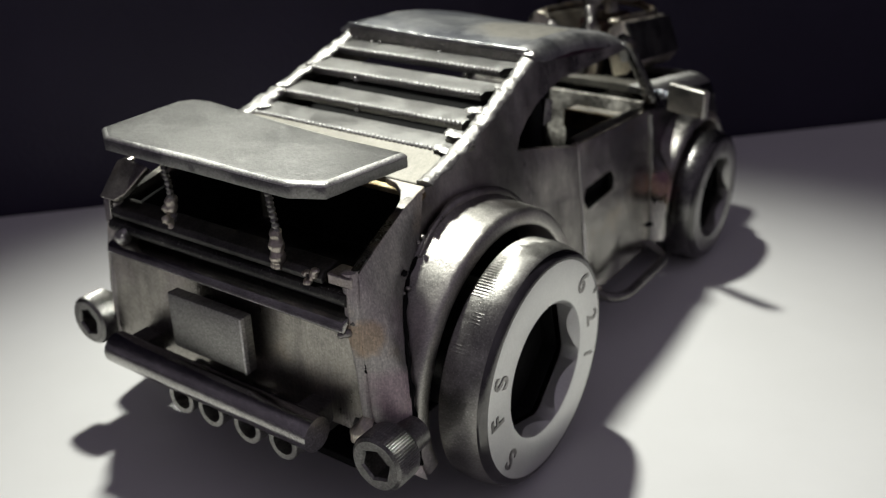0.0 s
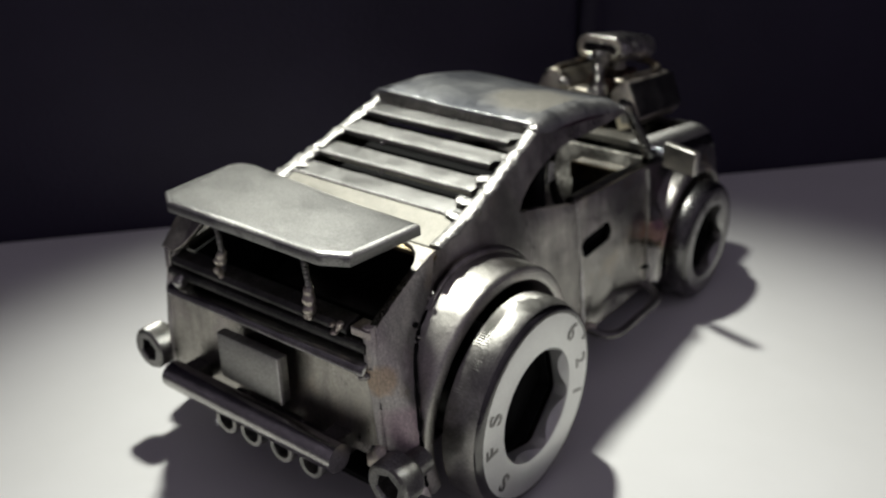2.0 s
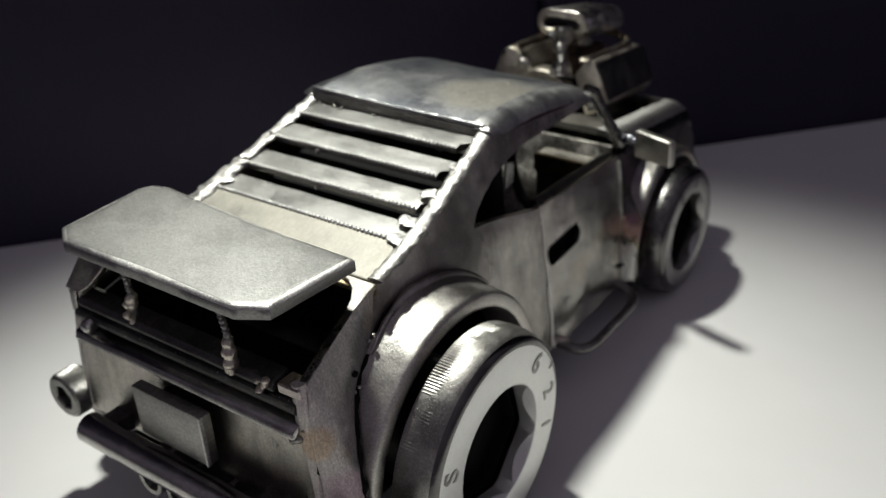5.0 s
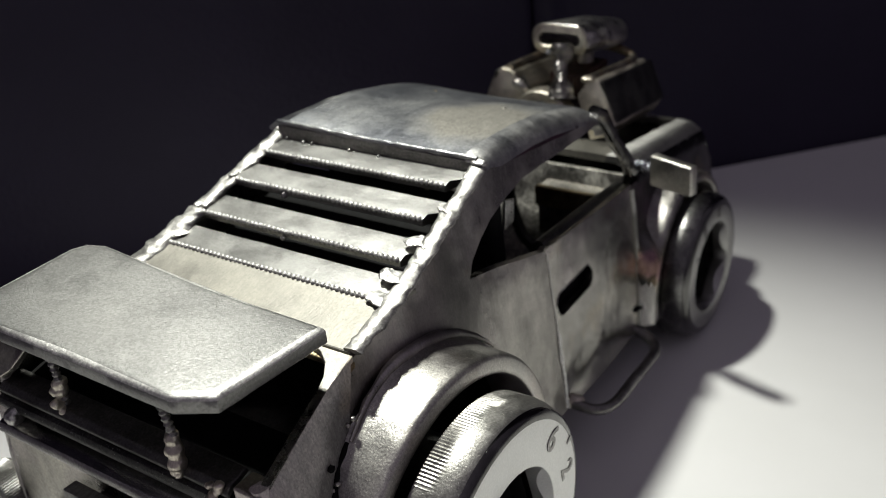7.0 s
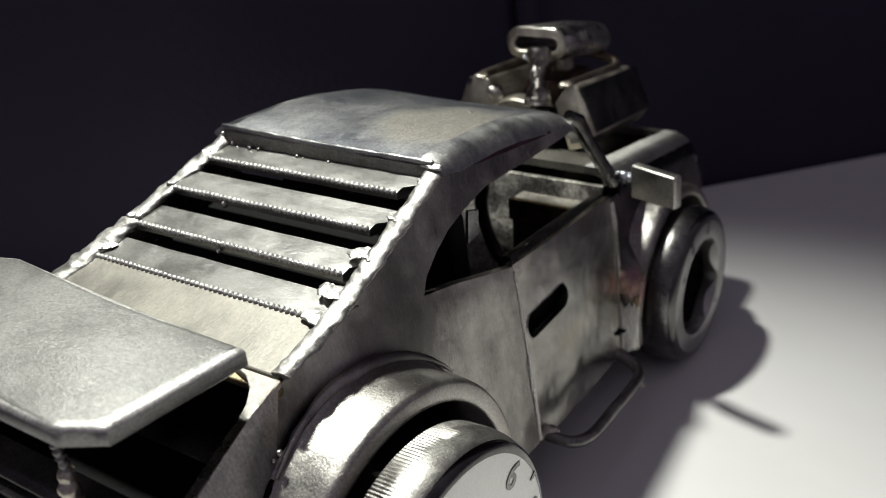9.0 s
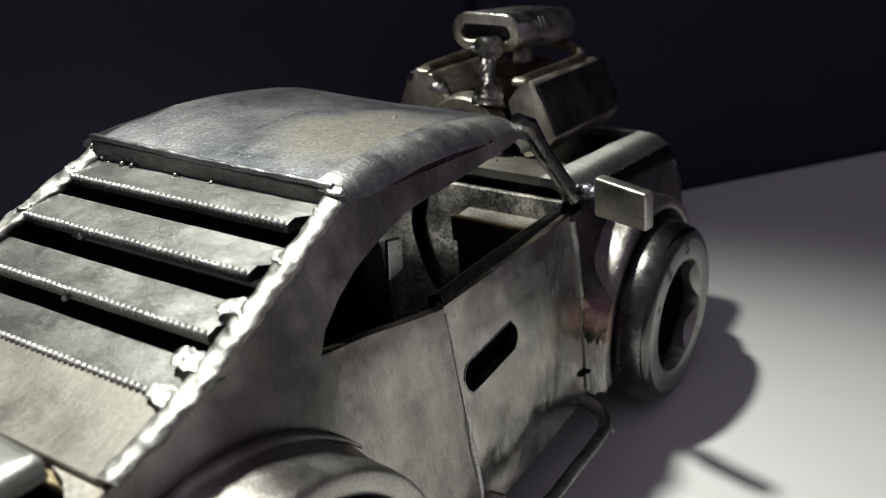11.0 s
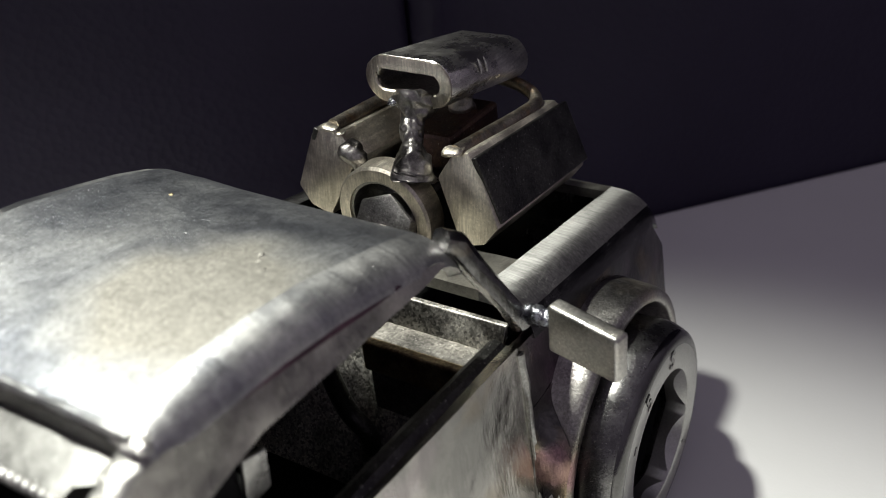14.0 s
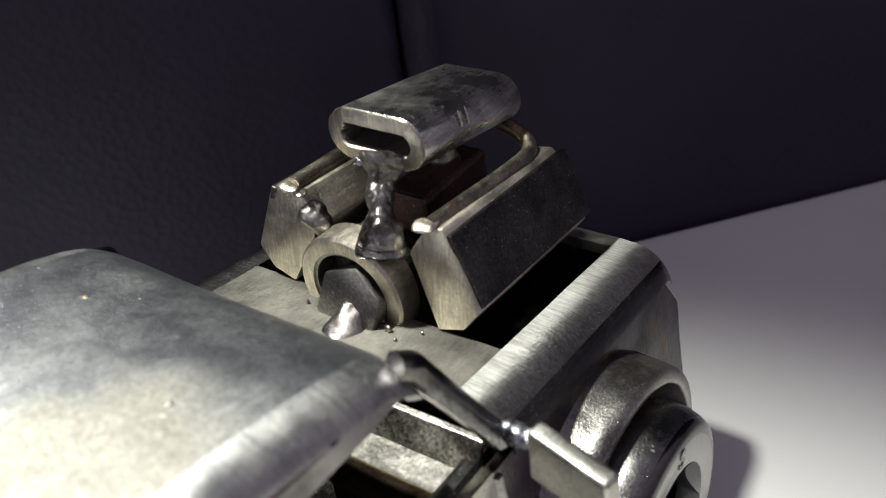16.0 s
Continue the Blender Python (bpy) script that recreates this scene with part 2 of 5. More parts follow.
M_HEX = steel("dark_hexagon_steel", (0.32, 0.31, 0.295), (0.15, 0.145, 0.14), (0.30, 0.46), bump=0.8, blotch=180, wave=0.3, pits=0.3, dust=0.7)
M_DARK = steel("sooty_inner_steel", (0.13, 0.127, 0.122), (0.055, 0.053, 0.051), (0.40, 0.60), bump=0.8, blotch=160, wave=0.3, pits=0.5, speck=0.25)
M_ENGINE = steel("dull_engine_steel", (0.78, 0.725, 0.615), (0.46, 0.424, 0.355), (0.33, 0.49), grain=(1, 0.12, 0.12), bump=1.0, blotch=150, wave=0.25, pits=0.2, heat=0.12, speck=0.2, cells=0.12, dust=0.7, bands=(600, (1, 0.2, 0.2), 0.3))
M_ROD = steel("rusty_wire_steel", (0.40, 0.36, 0.30), (0.20, 0.18, 0.15), (0.32, 0.5), bump=0.6, blotch=250, rust=0.6)
M_BLACK = steel("black_oxide_steel", (0.09, 0.088, 0.083), (0.042, 0.042, 0.042), (0.3, 0.5), blotch=200, bump=0.9, cells=0.35, dust=0.7)
M_BOLT = steel("zinc_bolt_steel", (0.52, 0.51, 0.485), (0.32, 0.315, 0.305), (0.24, 0.38), blotch=240, wave=0.15)
M_SCREW = steel("dark_screw_steel", (0.30, 0.295, 0.28), (0.15, 0.147, 0.14), (0.30, 0.44), blotch=200, wave=0.15, bump=0.7, dust=0.4)
M_RUST = steel("rusty_edge_steel", (0.50, 0.42, 0.26), (0.20, 0.155, 0.09), (0.35, 0.55), bump=0.8, blotch=350, rust=0.5)
M_REAR = steel("rear_panel_steel", (0.56, 0.53, 0.465), (0.28, 0.267, 0.243), (0.26, 0.42), grain=(1, 1, 0.08), blotch=45, wave=0.2, heat=0.2, lines=0.06, bands=(220, (1, 1, 0.12), 0.4))
M_SPECKLE = steel("speckled_plate_steel", (0.38, 0.36, 0.325), (0.17, 0.162, 0.15), (0.42, 0.58), bump=1.0, blotch=200, pits=0.5, speck=0.5, cells=0.35, dust=0.7)
# black for the shade of hollows, gaps and holes, put into the colour
M_SHADE_BLACK = steel("soot_black_steel", (0.012, 0.012, 0.012), (0.006, 0.006, 0.006), (0.75, 0.9), metal=0.0, blotch=160)
M_SHADE_BLACK.node_tree.nodes["Principled BSDF"].inputs["Specular IOR Level"].default_value = 0.1
M_FIREWALL = steel("speckled_firewall_steel", (0.66, 0.635, 0.575), (0.28, 0.267, 0.243), (0.36, 0.54), bump=1.0, blotch=220, pits=0.5, speck=0.4, cells=0.6, dust=1.0)
M_RIM = steel("black_polished_rim_steel", (0.16, 0.157, 0.152), (0.085, 0.083, 0.08), (0.10, 0.20), blotch=140, wave=0.08, bump=0.25, speck=0.1, cells=0.05, lines=0.05)
# bonnet edge: the dark surroundings it mirrors are put into the colour
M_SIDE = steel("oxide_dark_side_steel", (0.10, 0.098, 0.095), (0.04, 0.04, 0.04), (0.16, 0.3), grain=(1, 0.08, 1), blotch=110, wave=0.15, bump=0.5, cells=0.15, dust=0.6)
M_FILED = steel("white_filed_steel", (0.86, 0.845, 0.80), (0.60, 0.585, 0.55), (0.46, 0.6), grain=(1, 1, 0.05), blotch=200, wave=0.12, bump=0.9, lines=0.28, cells=0.08)
M_TABLE, t_, b_ = nodes_of("white_table_laminate")
co_ = t_.nodes.new("ShaderNodeTexCoord").outputs["Object"]
link(t_, mix(t_, span(t_, noise_node(t_, co_, 14, 4, 0.6), 0.0, 1.0, 0.35, 0.7), (0.74, 0.735, 0.72), (0.80, 0.795, 0.785)), b_.inputs["Base Color"])
link(t_, span(t_, noise_node(t_, co_, 60, 4, 0.6), 0.42, 0.58), b_.inputs["Roughness"])
bp_ = t_.nodes.new("ShaderNodeBump")
bp_.inputs["Strength"].default_value, bp_.inputs["Distance"].default_value = 0.12, 0.0002
link(t_, noise_node(t_, co_, 1500, 3, 0.6), bp_.inputs["Height"])
link(t_, bp_.outputs["Normal"], b_.inputs["Normal"])

M_LEATHER, t_, b_ = nodes_of("black_leatherette")
co_ = t_.nodes.new("ShaderNodeTexCoord").outputs["Object"]
vo_ = t_.nodes.new("ShaderNodeTexVoronoi")
vo_.inputs["Scale"].default_value = 700
link(t_, co_, vo_.inputs["Vector"])
link(t_, mix(t_, noise_node(t_, co_, 25, 4, 0.6), (0.0178, 0.0148, 0.0285), (0.0345, 0.0285, 0.0555)), b_.inputs["Base Color"])
link(t_, span(t_, noise_node(t_, co_, 40, 4, 0.6), 0.45, 0.62), b_.inputs["Roughness"])
bp_ = t_.nodes.new("ShaderNodeBump")
bp_.inputs["Strength"].default_value, bp_.inputs["Distance"].default_value = 0.5, 0.0005
link(t_, mix(t_, 0.5, vo_.outputs["Distance"], noise_node(t_, co_, 260, 4, 0.6)), bp_.inputs["Height"])
link(t_, bp_.outputs["Normal"], b_.inputs["Normal"])
b_.inputs["Specular IOR Level"].default_value = 0.25

# ---- mesh helpers; all lengths below are in millimetres ----
MM = 0.001


def part(name, bm, material, parent=None, label="", smooth=False, angle=35):
    bmesh.ops.scale(bm, vec=(MM, MM, MM), verts=bm.verts)
    bmesh.ops.recalc_face_normals(bm, faces=bm.faces)
    if smooth:
        for f in bm.faces:
            f.smooth = True
        for e in bm.edges:
            if len(e.link_faces) == 2 and e.calc_face_angle(0) > radians(angle):
                e.smooth = False
    me = bpy.data.meshes.new(name)
    bm.to_mesh(me)
    bm.free()
    me.materials.append(material)
    ob = new(name, me)
    ob.parent = parent
    if label:
        tagged(ob, label)
    return ob


def box(x0, x1, y0, y1, z0, z1, bevel=0.0, seg=2, bm=None):
    own = bmesh.new()
    bmesh.ops.create_cube(own, size=1.0)
    for v in own.verts:
        v.co = Vector(((x0, x1)[v.co.x > 0], (y0, y1)[v.co.y > 0], (z0, z1)[v.co.z > 0]))
    if bevel:
        bmesh.ops.bevel(own, geom=own.edges[:], offset=bevel, segments=seg, affect="EDGES", profile=0.5)
    return join(bm, own)


def join(bm, own):
    if bm is None:
        return own
    me = bpy.data.meshes.new("scratch")
    own.to_mesh(me)
    own.free()
    bm.from_mesh(me)
    bpy.data.meshes.remove(me)
    return bm


def turned(bm, m):
    bmesh.ops.transform(bm, matrix=m, verts=bm.verts)
    return bm


def prism(poly, place_a, place_b, bevel=0.0, seg=2):
    """A solid between two copies of a 2D outline; place_a and place_b turn (u, v) into 3D."""
    bm = bmesh.new()
    a = [bm.verts.new(place_a(u, v)) for u, v in poly]
    b = [bm.verts.new(place_b(u, v)) for u, v in poly]
    bm.faces.new(a)
    bm.faces.new(b[::-1])
    n = len(poly)
    for i in range(n):
        bm.faces.new((a[i], b[i], b[(i + 1) % n], a[(i + 1) % n]))
    bmesh.ops.recalc_face_normals(bm, faces=bm.faces)
    if bevel:
        bmesh.ops.bevel(bm, geom=bm.edges[:], offset=bevel, segments=seg, affect="EDGES", profile=0.5)
    return bm


def tube(points, radius, n=12, bm=None, closed=False, ends=True, wobble=0.0):
    """A round bar along a line of points; radius may be one number or one per point."""
    bm = bm or bmesh.new()
    pts = [Vector(p) for p in points]
    rings, up = [], Vector((0.13, 0.21, 0.97)).normalized()
    for i, p in enumerate(pts):
        before, after = (pts[i - 1], pts[(i + 1) % len(pts)]) if closed else (pts[max(i - 1, 0)], pts[min(i + 1, len(pts) - 1)])
        d = (after - before).normalized()
        side = d.cross(up)
        if side.length < 0.2:
            side = d.cross(Vector((1, 0, 0)))
        side.normalize()
        top = side.cross(d)
        r = radius[i] if isinstance(radius, (list, tuple)) else radius
        ring = []
        for k in range(n):
            a = 2 * math.pi * k / n
            rr = r * (1 + wobble * (noise.noise(p * 0.9 + Vector((math.cos(a), math.sin(a), 0)) * 1.3)))
            ring.append(bm.verts.new(p + rr * (math.cos(a) * side + math.sin(a) * top)))
        rings.append(ring)
    for i in range(len(rings) - (0 if closed else 1)):
        a, b = rings[i], rings[(i + 1) % len(rings)]
        for k in range(n):
            bm.faces.new((a[k], a[(k + 1) % n], b[(k + 1) % n], b[k]))
    if ends and not closed:
        bm.faces.new(rings[0][::-1])
        bm.faces.new(rings[-1])
    return bm


def smooth_line(points, steps=6, closed=False):
    """A Catmull-Rom line through the points."""
    p = [Vector(q) for q in points]
    n, out = len(p), []
    for i in range(n if closed else n - 1):
        a, b, c, d = (p[(i + k) % n] if closed else p[min(max(i + k, 0), n - 1)] for k in (-1, 0, 1, 2))
        for s in range(steps):
            u = s / steps
            out.append(0.5 * (2 * b + (c - a) * u + (2 * a - 5 * b + 4 * c - d) * u * u + (3 * b - a - 3 * c + d) * u**3))
    return out if closed else out + [p[-1]]


def lathe(profile, n=48, closed=False, bm=None):
    """A body of revolution about x from (x, r) pairs."""
    bm = bm or bmesh.new()
    rings = []
    for x, r in profile:
        rings.append([bm.verts.new((x, r * math.cos(2 * math.pi * k / n), r * math.sin(2 * math.pi * k / n))) for k in range(n)])
    for i in range(len(rings) if closed else len(rings) - 1):
        a, b = rings[i], rings[(i + 1) % len(rings)]
        for k in range(n):
            bm.faces.new((a[k], a[(k + 1) % n], b[(k + 1) % n], b[k]))
    if not closed:
        bm.faces.new(rings[0][::-1])
        bm.faces.new(rings[-1])
    return bm


def lumps(points, size, seed, spread=0.35, flat=1.0):
    """A weld: molten drops that run into one another."""
    rnd = random.Random(seed)
    mb = bpy.data.metaballs.new("molten%d" % rnd.randrange(10**6))
    mb.resolution, mb.threshold = max(0.16, size * 0.28), 0.35
    for p in points:
        for k in range(3):
            e = mb.elements.new()
            e.co = [c + rnd.uniform(-1, 1) * size * (spread + 0.25 * k) for c in p]
            e.co.z = p[2] + rnd.uniform(-1, 1) * size * spread * flat
            e.radius = size * rnd.uniform(1.1, 2.1) * (1, 0.8, 0.65)[k]
    ob = new(mb.name, mb)
    me = bpy.data.meshes.new_from_object(ob.evaluated_get(bpy.context.evaluated_depsgraph_get()))
    bpy.data.objects.remove(ob)
    bpy.data.metaballs.remove(mb)
    bm = bmesh.new()
    bm.from_mesh(me)
    bpy.data.meshes.remove(me)
    for v in bm.verts:
        v.co += Vector((0.10, 0.10, 0.10)) * size * noise.noise(v.co * 1.4 / size) * 1.6
        near = min(points, key=lambda p: (v.co - Vector(p)).length_squared)
        v.co.z = near[2] + (v.co.z - near[2]) * flat
    return bm


def rough(bm, amount, size):
    """Pushes the surface in and out by noise at two sizes."""
    bm.normal_update()
    shift = {v: v.normal * amount * (noise.noise(v.co / size) + 0.5 * noise.noise(v.co * 2.3 / size)) for v in bm.verts}
    for v, d in shift.items():
        v.co += d
    return bm


def along(points, step):
    """Points every step along a line."""
    p, out = [Vector(q) for q in points], []
    for a, b in zip(p, p[1:]):
        k = max(1, round((b - a).length / step))
        out += [a.lerp(b, i / k) for i in range(k)]
    return out + [p[-1]]


def ease(u):
    u = min(1.0, max(0.0, u))
    return u * u * (3 - 2 * u)


def sheet(outline, holes, place, thick, cuts=2):
    """A sheet from a 2D outline with holes, cut fine, laid onto place(u, v) and thickened inwards along thick(u, v)."""
    bm = bmesh.new()
    edges = []
    for loop in (outline, *holes):
        vs = [bm.verts.new((u, v, 0)) for u, v in loop]
        edges += [bm.edges.new((vs[i], vs[(i + 1) % len(vs)])) for i in range(len(vs))]
    bmesh.ops.triangle_fill(bm, use_beauty=True, use_dissolve=False, edges=edges)
    for _ in range(cuts):
        long = [e for e in bm.edges if e.calc_length() > 3.0]
        if long:
            bmesh.ops.subdivide_edges(bm, edges=long, cuts=1, use_grid_fill=True)
            bmesh.ops.triangulate(bm, faces=[f for f in bm.faces if len(f.verts) > 3])
    front = bm.faces[:]
    uv = {v: (v.co.x, v.co.y) for v in bm.verts}
    rim = [e for e in bm.edges if len(e.link_faces) == 1]
    back = {v: bm.verts.new((0, 0, 0)) for v in list(uv)}
    for f in front:
        bm.faces.new([back[v] for v in reversed(f.verts)])
    for e in rim:
        a, b = e.verts
        bm.faces.new((a, b, back[b], back[a]))
    for v, (u, w) in uv.items():
        v.co = Vector(place(u, w))
        back[v].co = v.co + Vector(thick(u, w))
    return bm


def letter(name, text, size, m, material, parent):
    """One stamped character, thin and slightly proud."""
    cu = bpy.data.curves.new(name, "FONT")
    cu.body, cu.size, cu.align_x, cu.align_y, cu.extrude = text, size * MM, "CENTER", "CENTER", 0.05 * MM
    cu.offset = 0.09 * MM
    tmp = new(name, cu)
    me = bpy.data.meshes.new_from_object(tmp.evaluated_get(bpy.context.evaluated_depsgraph_get()))
    bpy.data.objects.remove(tmp)
    me.materials.clear()
    me.materials.append(material)
    ob = new(name, me)
    ob.parent = parent
    ob.matrix_basis = m
    return ob


# ---- table and backdrop ----
WALL_A, WALL_B = Vector((-137.0, 47.0, 0)), Vector((48.0, 257.5, 0))
ALONG = (WALL_B - WALL_A).normalized()
INTO = Vector((-ALONG.y, ALONG.x, 0))  # away from the car
SEAM = Vector((-29.0, 169.9, 0))


def on_wall(s, back, z):
    return SEAM + ALONG * s + INTO * back + Vector((0, 0, z))


table = part("table_top", prism([(-900, -4), (900, -4), (900, -900), (-900, -900)], lambda s, b: on_wall(s, b, 0) + INTO * 5.5, lambda s, b: on_wall(s, b, -22) + INTO * 5.5, 1.2), M_TABLE)
tagged(table, "plain white matte table top under the model", "table top", kind="structure")


def backdrop_panel(s0, s1, name):
    bm = bmesh.new()
    nx, nz = 40, 14
    grid = [[None] * (nz + 1) for _ in range(nx + 1)]
    for i in range(nx + 1):
        for j in range(nz + 1):
            u = i / nx if s0 > 0 else 1 - i / nx
            s, z = (s0 + (s1 - s0) * u**3 if s0 > 0 else s1 + (s0 - s1) * u**3), -22 + 520 * j / nz
            edge = min(abs(s - s0), abs(s - s1))
            back = 2.0 * math.exp(-edge / 1.2) + 0.8 * noise.noise(Vector((s * 0.012, z * 0.012, 3)))
            if s0 > 0:
                back -= 2.6 * math.exp(-(((s - 4.5) / 2.6) ** 2))
            grid[i][j] = bm.verts.new(on_wall(s, 2.0 + back, z))
    for i in range(nx):
        for j in range(nz):
            bm.faces.new((grid[i][j], grid[i + 1][j], grid[i + 1][j + 1], grid[i][j + 1]))
    face = bm.faces[:]
    out = bmesh.ops.extrude_face_region(bm, geom=face)
    bmesh.ops.translate(bm, vec=INTO * 14, verts=[v for v in out["geom"] if isinstance(v, bmesh.types.BMVert)])
    ob = part(name, bm, M_LEATHER, smooth=True)
    return tagged(ob, "black grained leatherette panel standing behind the table", "backdrop panel", kind="structure")


backdrop_panel(-900, -0.35, "wall_left")
backdrop_panel(0.35, 900, "wall_right")
seam = part("trim", prism([(-4, -20), (4, -20), (4, 490), (-4, 490)], lambda s, z: on_wall(s, 8, z), lambda s, z: on_wall(s, 14, z)), M_LEATHER)
tagged(seam, "black strip behind the gap of the backdrop", "trim", kind="structure")

# ---- the car ----
car = tagged(new("model_car"), "hand-welded raw steel model car with socket wheels and a bare engine", "model car")


def side_x(y, z):
    """Half width of the body at a length y and a height z."""
    x = 28.0 - (z - 10) * 0.109 if z < 42 else 24.5 - (z - 42) * 0.207
    if y < 26:
        x += 1.7 * (26 - y) / 20
    if y > 110:
        x -= 1.5 * (y - 110) / 40
    return x + 0.22 * noise.noise(Vector((y * 0.11, z * 0.13, 5)))


def side_sheet(name, outline, holes, sign, label, material=M_BODY, thick=1.3, out=0.0):
    bm = sheet(outline, holes, lambda y, z: (sign * (side_x(y, z) + out), y, z), lambda y, z: (-sign * thick, 0, 0), cuts=3)
    return part(name, bm, material, car, label, smooth=True, angle=40)


QUARTER = [(5, 19), (5, 36), (6.4, 44.1), (14, 46.4), (21, 48.6), (26.4, 49.2), (36, 51.5), (49, 55.8), (62.5, 60.4), (66, 60.0), (76, 59.6), (90, 57.2), (98, 55.7), (99.5, 54.9), (96, 54.7), (83, 54.8), (72, 55.1), (66, 54.0), (61, 52.8), (57.5, 51.2), (54.3, 49.0), (52.8, 46.9), (60, 45.4), (66, 43.7), (73.6, 41.8),
           (73.8, 10.5), (58.5, 11), (57, 20), (54, 30), (49, 37), (42, 41.8), (33.5, 43.2), (25, 41.8), (17, 36.5), (11.5, 28), (10, 19)]
SLOT = [(81.8 + sx * 4.9 + 2.0 * math.cos(a), 30.5 + sx * 0.1 + 2.15 * math.sin(a)) for sx, a in [(1, radians(-90 + 30 * k)) for k in range(7)] + [(-1, radians(90 + 30 * k)) for k in range(7)]]
DOOR = [(73.85, 10.2), (73.65, 42.05), (84, 41.3), (96, 40.6), (107.3, 40.0), (107.6, 36), (107.2, 28), (106, 18), (105, 10.2), (90, 9.6)]
FLANK = [(105.06, 10.3), (106.06, 18), (107.26, 28), (107.66, 36), (107.36, 39.8), (110.6, 39.6), (112, 39.3), (118, 38.4), (130, 36.6), (142, 34.8), (150.0, 33.4), (153.4, 28), (153.2, 14), (143, 11), (142.6, 20), (139, 28), (133, 32.6), (126, 34), (118.5, 32.6), (113.5, 27), (111.4, 20), (111, 11.5), (108.6, 10.9)]
for sign in (1, -1):
    side_sheet("quarter_panel", QUARTER, [], sign, "heat-tinted brushed steel rear quarter panel", M_QUARTER)
    side_sheet("door_panel", DOOR, [SLOT], sign, "brushed steel door skin with a slot for a handle")
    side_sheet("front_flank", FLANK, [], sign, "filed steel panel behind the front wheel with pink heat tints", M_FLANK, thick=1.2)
    # added sheet: its black stands for the shade inside the door
    part("door_liner", box(min(sign * 22.6, sign * 23.4), max(sign * 22.6, sign * 23.4), 71, 105, 12.5, 38.4), M_SHADE_BLACK, car, "added black sheet that paints the shade behind the handle slot")
    rim = [(sign * (side_x(y, z) + 0.02), y, z) for y, z in SLOT]
    part("slot_burr", tube(smooth_line(rim, 3, closed=True), 0.1, 8, closed=True, wobble=1.0), M_BODY, car, "ragged burr round the handle slot", True, 80)
    # weld seams that frame the door
    line = [(sign * (side_x(73.9, z) + 0.05), 73.9 + 0.08 * math.sin(z * 0.4), z) for z in range(11, 42, 2)]
    part("door_seam", tube(line, [(0.45 if z < 27 else 0.12) + 0.06 * math.sin(z * 1.3) * (z < 27) for z in range(11, 42, 2)], 10, wobble=0.2), M_EDGE, car, "ground weld line along the door's rear edge", True)
    line = [(sign * (side_x(107.4 - 0.012 * (36 - z) ** 2 * 0.3, z) + 0.05), 107.7 - 0.0033 * (38 - z) ** 2, z) for z in range(11, 41, 2)]
    part("door_seam", tube(line, 0.5, 8, wobble=0.5), M_PLATE, car, "ground weld line along the door's front edge", True)
    # sill bar inside the window
    part("window_sill", tube([(sign * 22.6, 75, 41.2), (sign * 22.4, 90, 40.4), (sign * 22.3, 107, 39.1)], 1.4, 10, wobble=0.2), M_BLACK, car, "dark round bar behind the door's top edge", True)

# roof: a bent plate with rolled edges
ROOF_Z = ((62.0, 62.0), (66, 62.5), (76, 62.1), (83, 61.3), (92.6, 59.4), (98, 58.0), (100.8, 56.8), (102.6, 55.4), (103.3, 54.2))


def roof_z(y):
    return float(np.interp(y, [a for a, _ in ROOF_Z], [b for _, b in ROOF_Z]))


half_us = [0, 0.35, 0.6, 0.72, 0.77, 0.79, 0.81, 0.835, 0.86, 0.885, 0.91, 0.935, 0.96, 0.98, 0.993, 1]
us = [-u for u in half_us[:0:-1]] + half_us
ys = [62.0, 63.2, 66, 71, 76, 83, 90, 95, 99, 100.6, 101.8, 102.7, 103.3]


def roof_point(u, y):
    half = 22.0 - (0.9 * max(0, (y - 97) / 7) ** 2)
    drop = 0 if abs(u) < 0.77 else 3.0 * (1 - math.sqrt(max(0.0, 1 - ((abs(u) - 0.77) / 0.23) ** 2)))
    if y < 64:
        drop *= 0.6
    z = roof_z(y) - drop + 0.14 * noise.noise(Vector((u * 4, y * 0.14, 2))) + 0.7 * max(0, -u)
    return (half + 0.8 * (u < 0)) * u * 0.985, y, z


def roof_piece(lo, hi, name, material, parent, label):
    bm = bmesh.new()
    mine = [u for u in us if lo <= u <= hi]
    grid = [[bm.verts.new(roof_point(u, y)) for u in mine] for y in ys]
    for a, b in zip(grid, grid[1:]):
        for i in range(len(mine) - 1):
            bm.faces.new((a[i], a[i + 1], b[i + 1], b[i]))
    bmesh.ops.recalc_face_normals(bm, faces=bm.faces)
    bmesh.ops.solidify(bm, geom=bm.faces[:], thickness=1.5)
    return part(name, bm, material, parent, label, True, 50)


roof = roof_piece(-0.81, 0.81, "roof", M_ROOF, car, "steel roof plate with bluish heat marks and a pale patch")
roof_piece(0.81, 1, "rolled_edge", M_ROOF_EDGE, roof, "bright scuffed edge rolled down along the roof")
roof_piece(-1, -0.81, "rolled_edge", M_ROOF_EDGE, roof, "bright scuffed edge rolled down along the roof")

count = 300
line = [(-20.2 + 40.2 * k / count, 62.05, 62.0 + 0.7 * max(0.0, 0.93 - 1.86 * k / count) - 0.05 - 0.6 * max(0.0, abs(k / count - 0.5) * 2 - 0.85)) for k in range(count + 1)]
part("beaded_edge", tube(line, [0.42 + 0.03 * abs(math.sin(k * 0.9)) + 0.16 * noise.noise(Vector((k * 0.05, 0, 3))) for k in range(count + 1)], 10), M_ROOF_EDGE, roof, "scuffed seam along the roof's rear edge", True, 80)

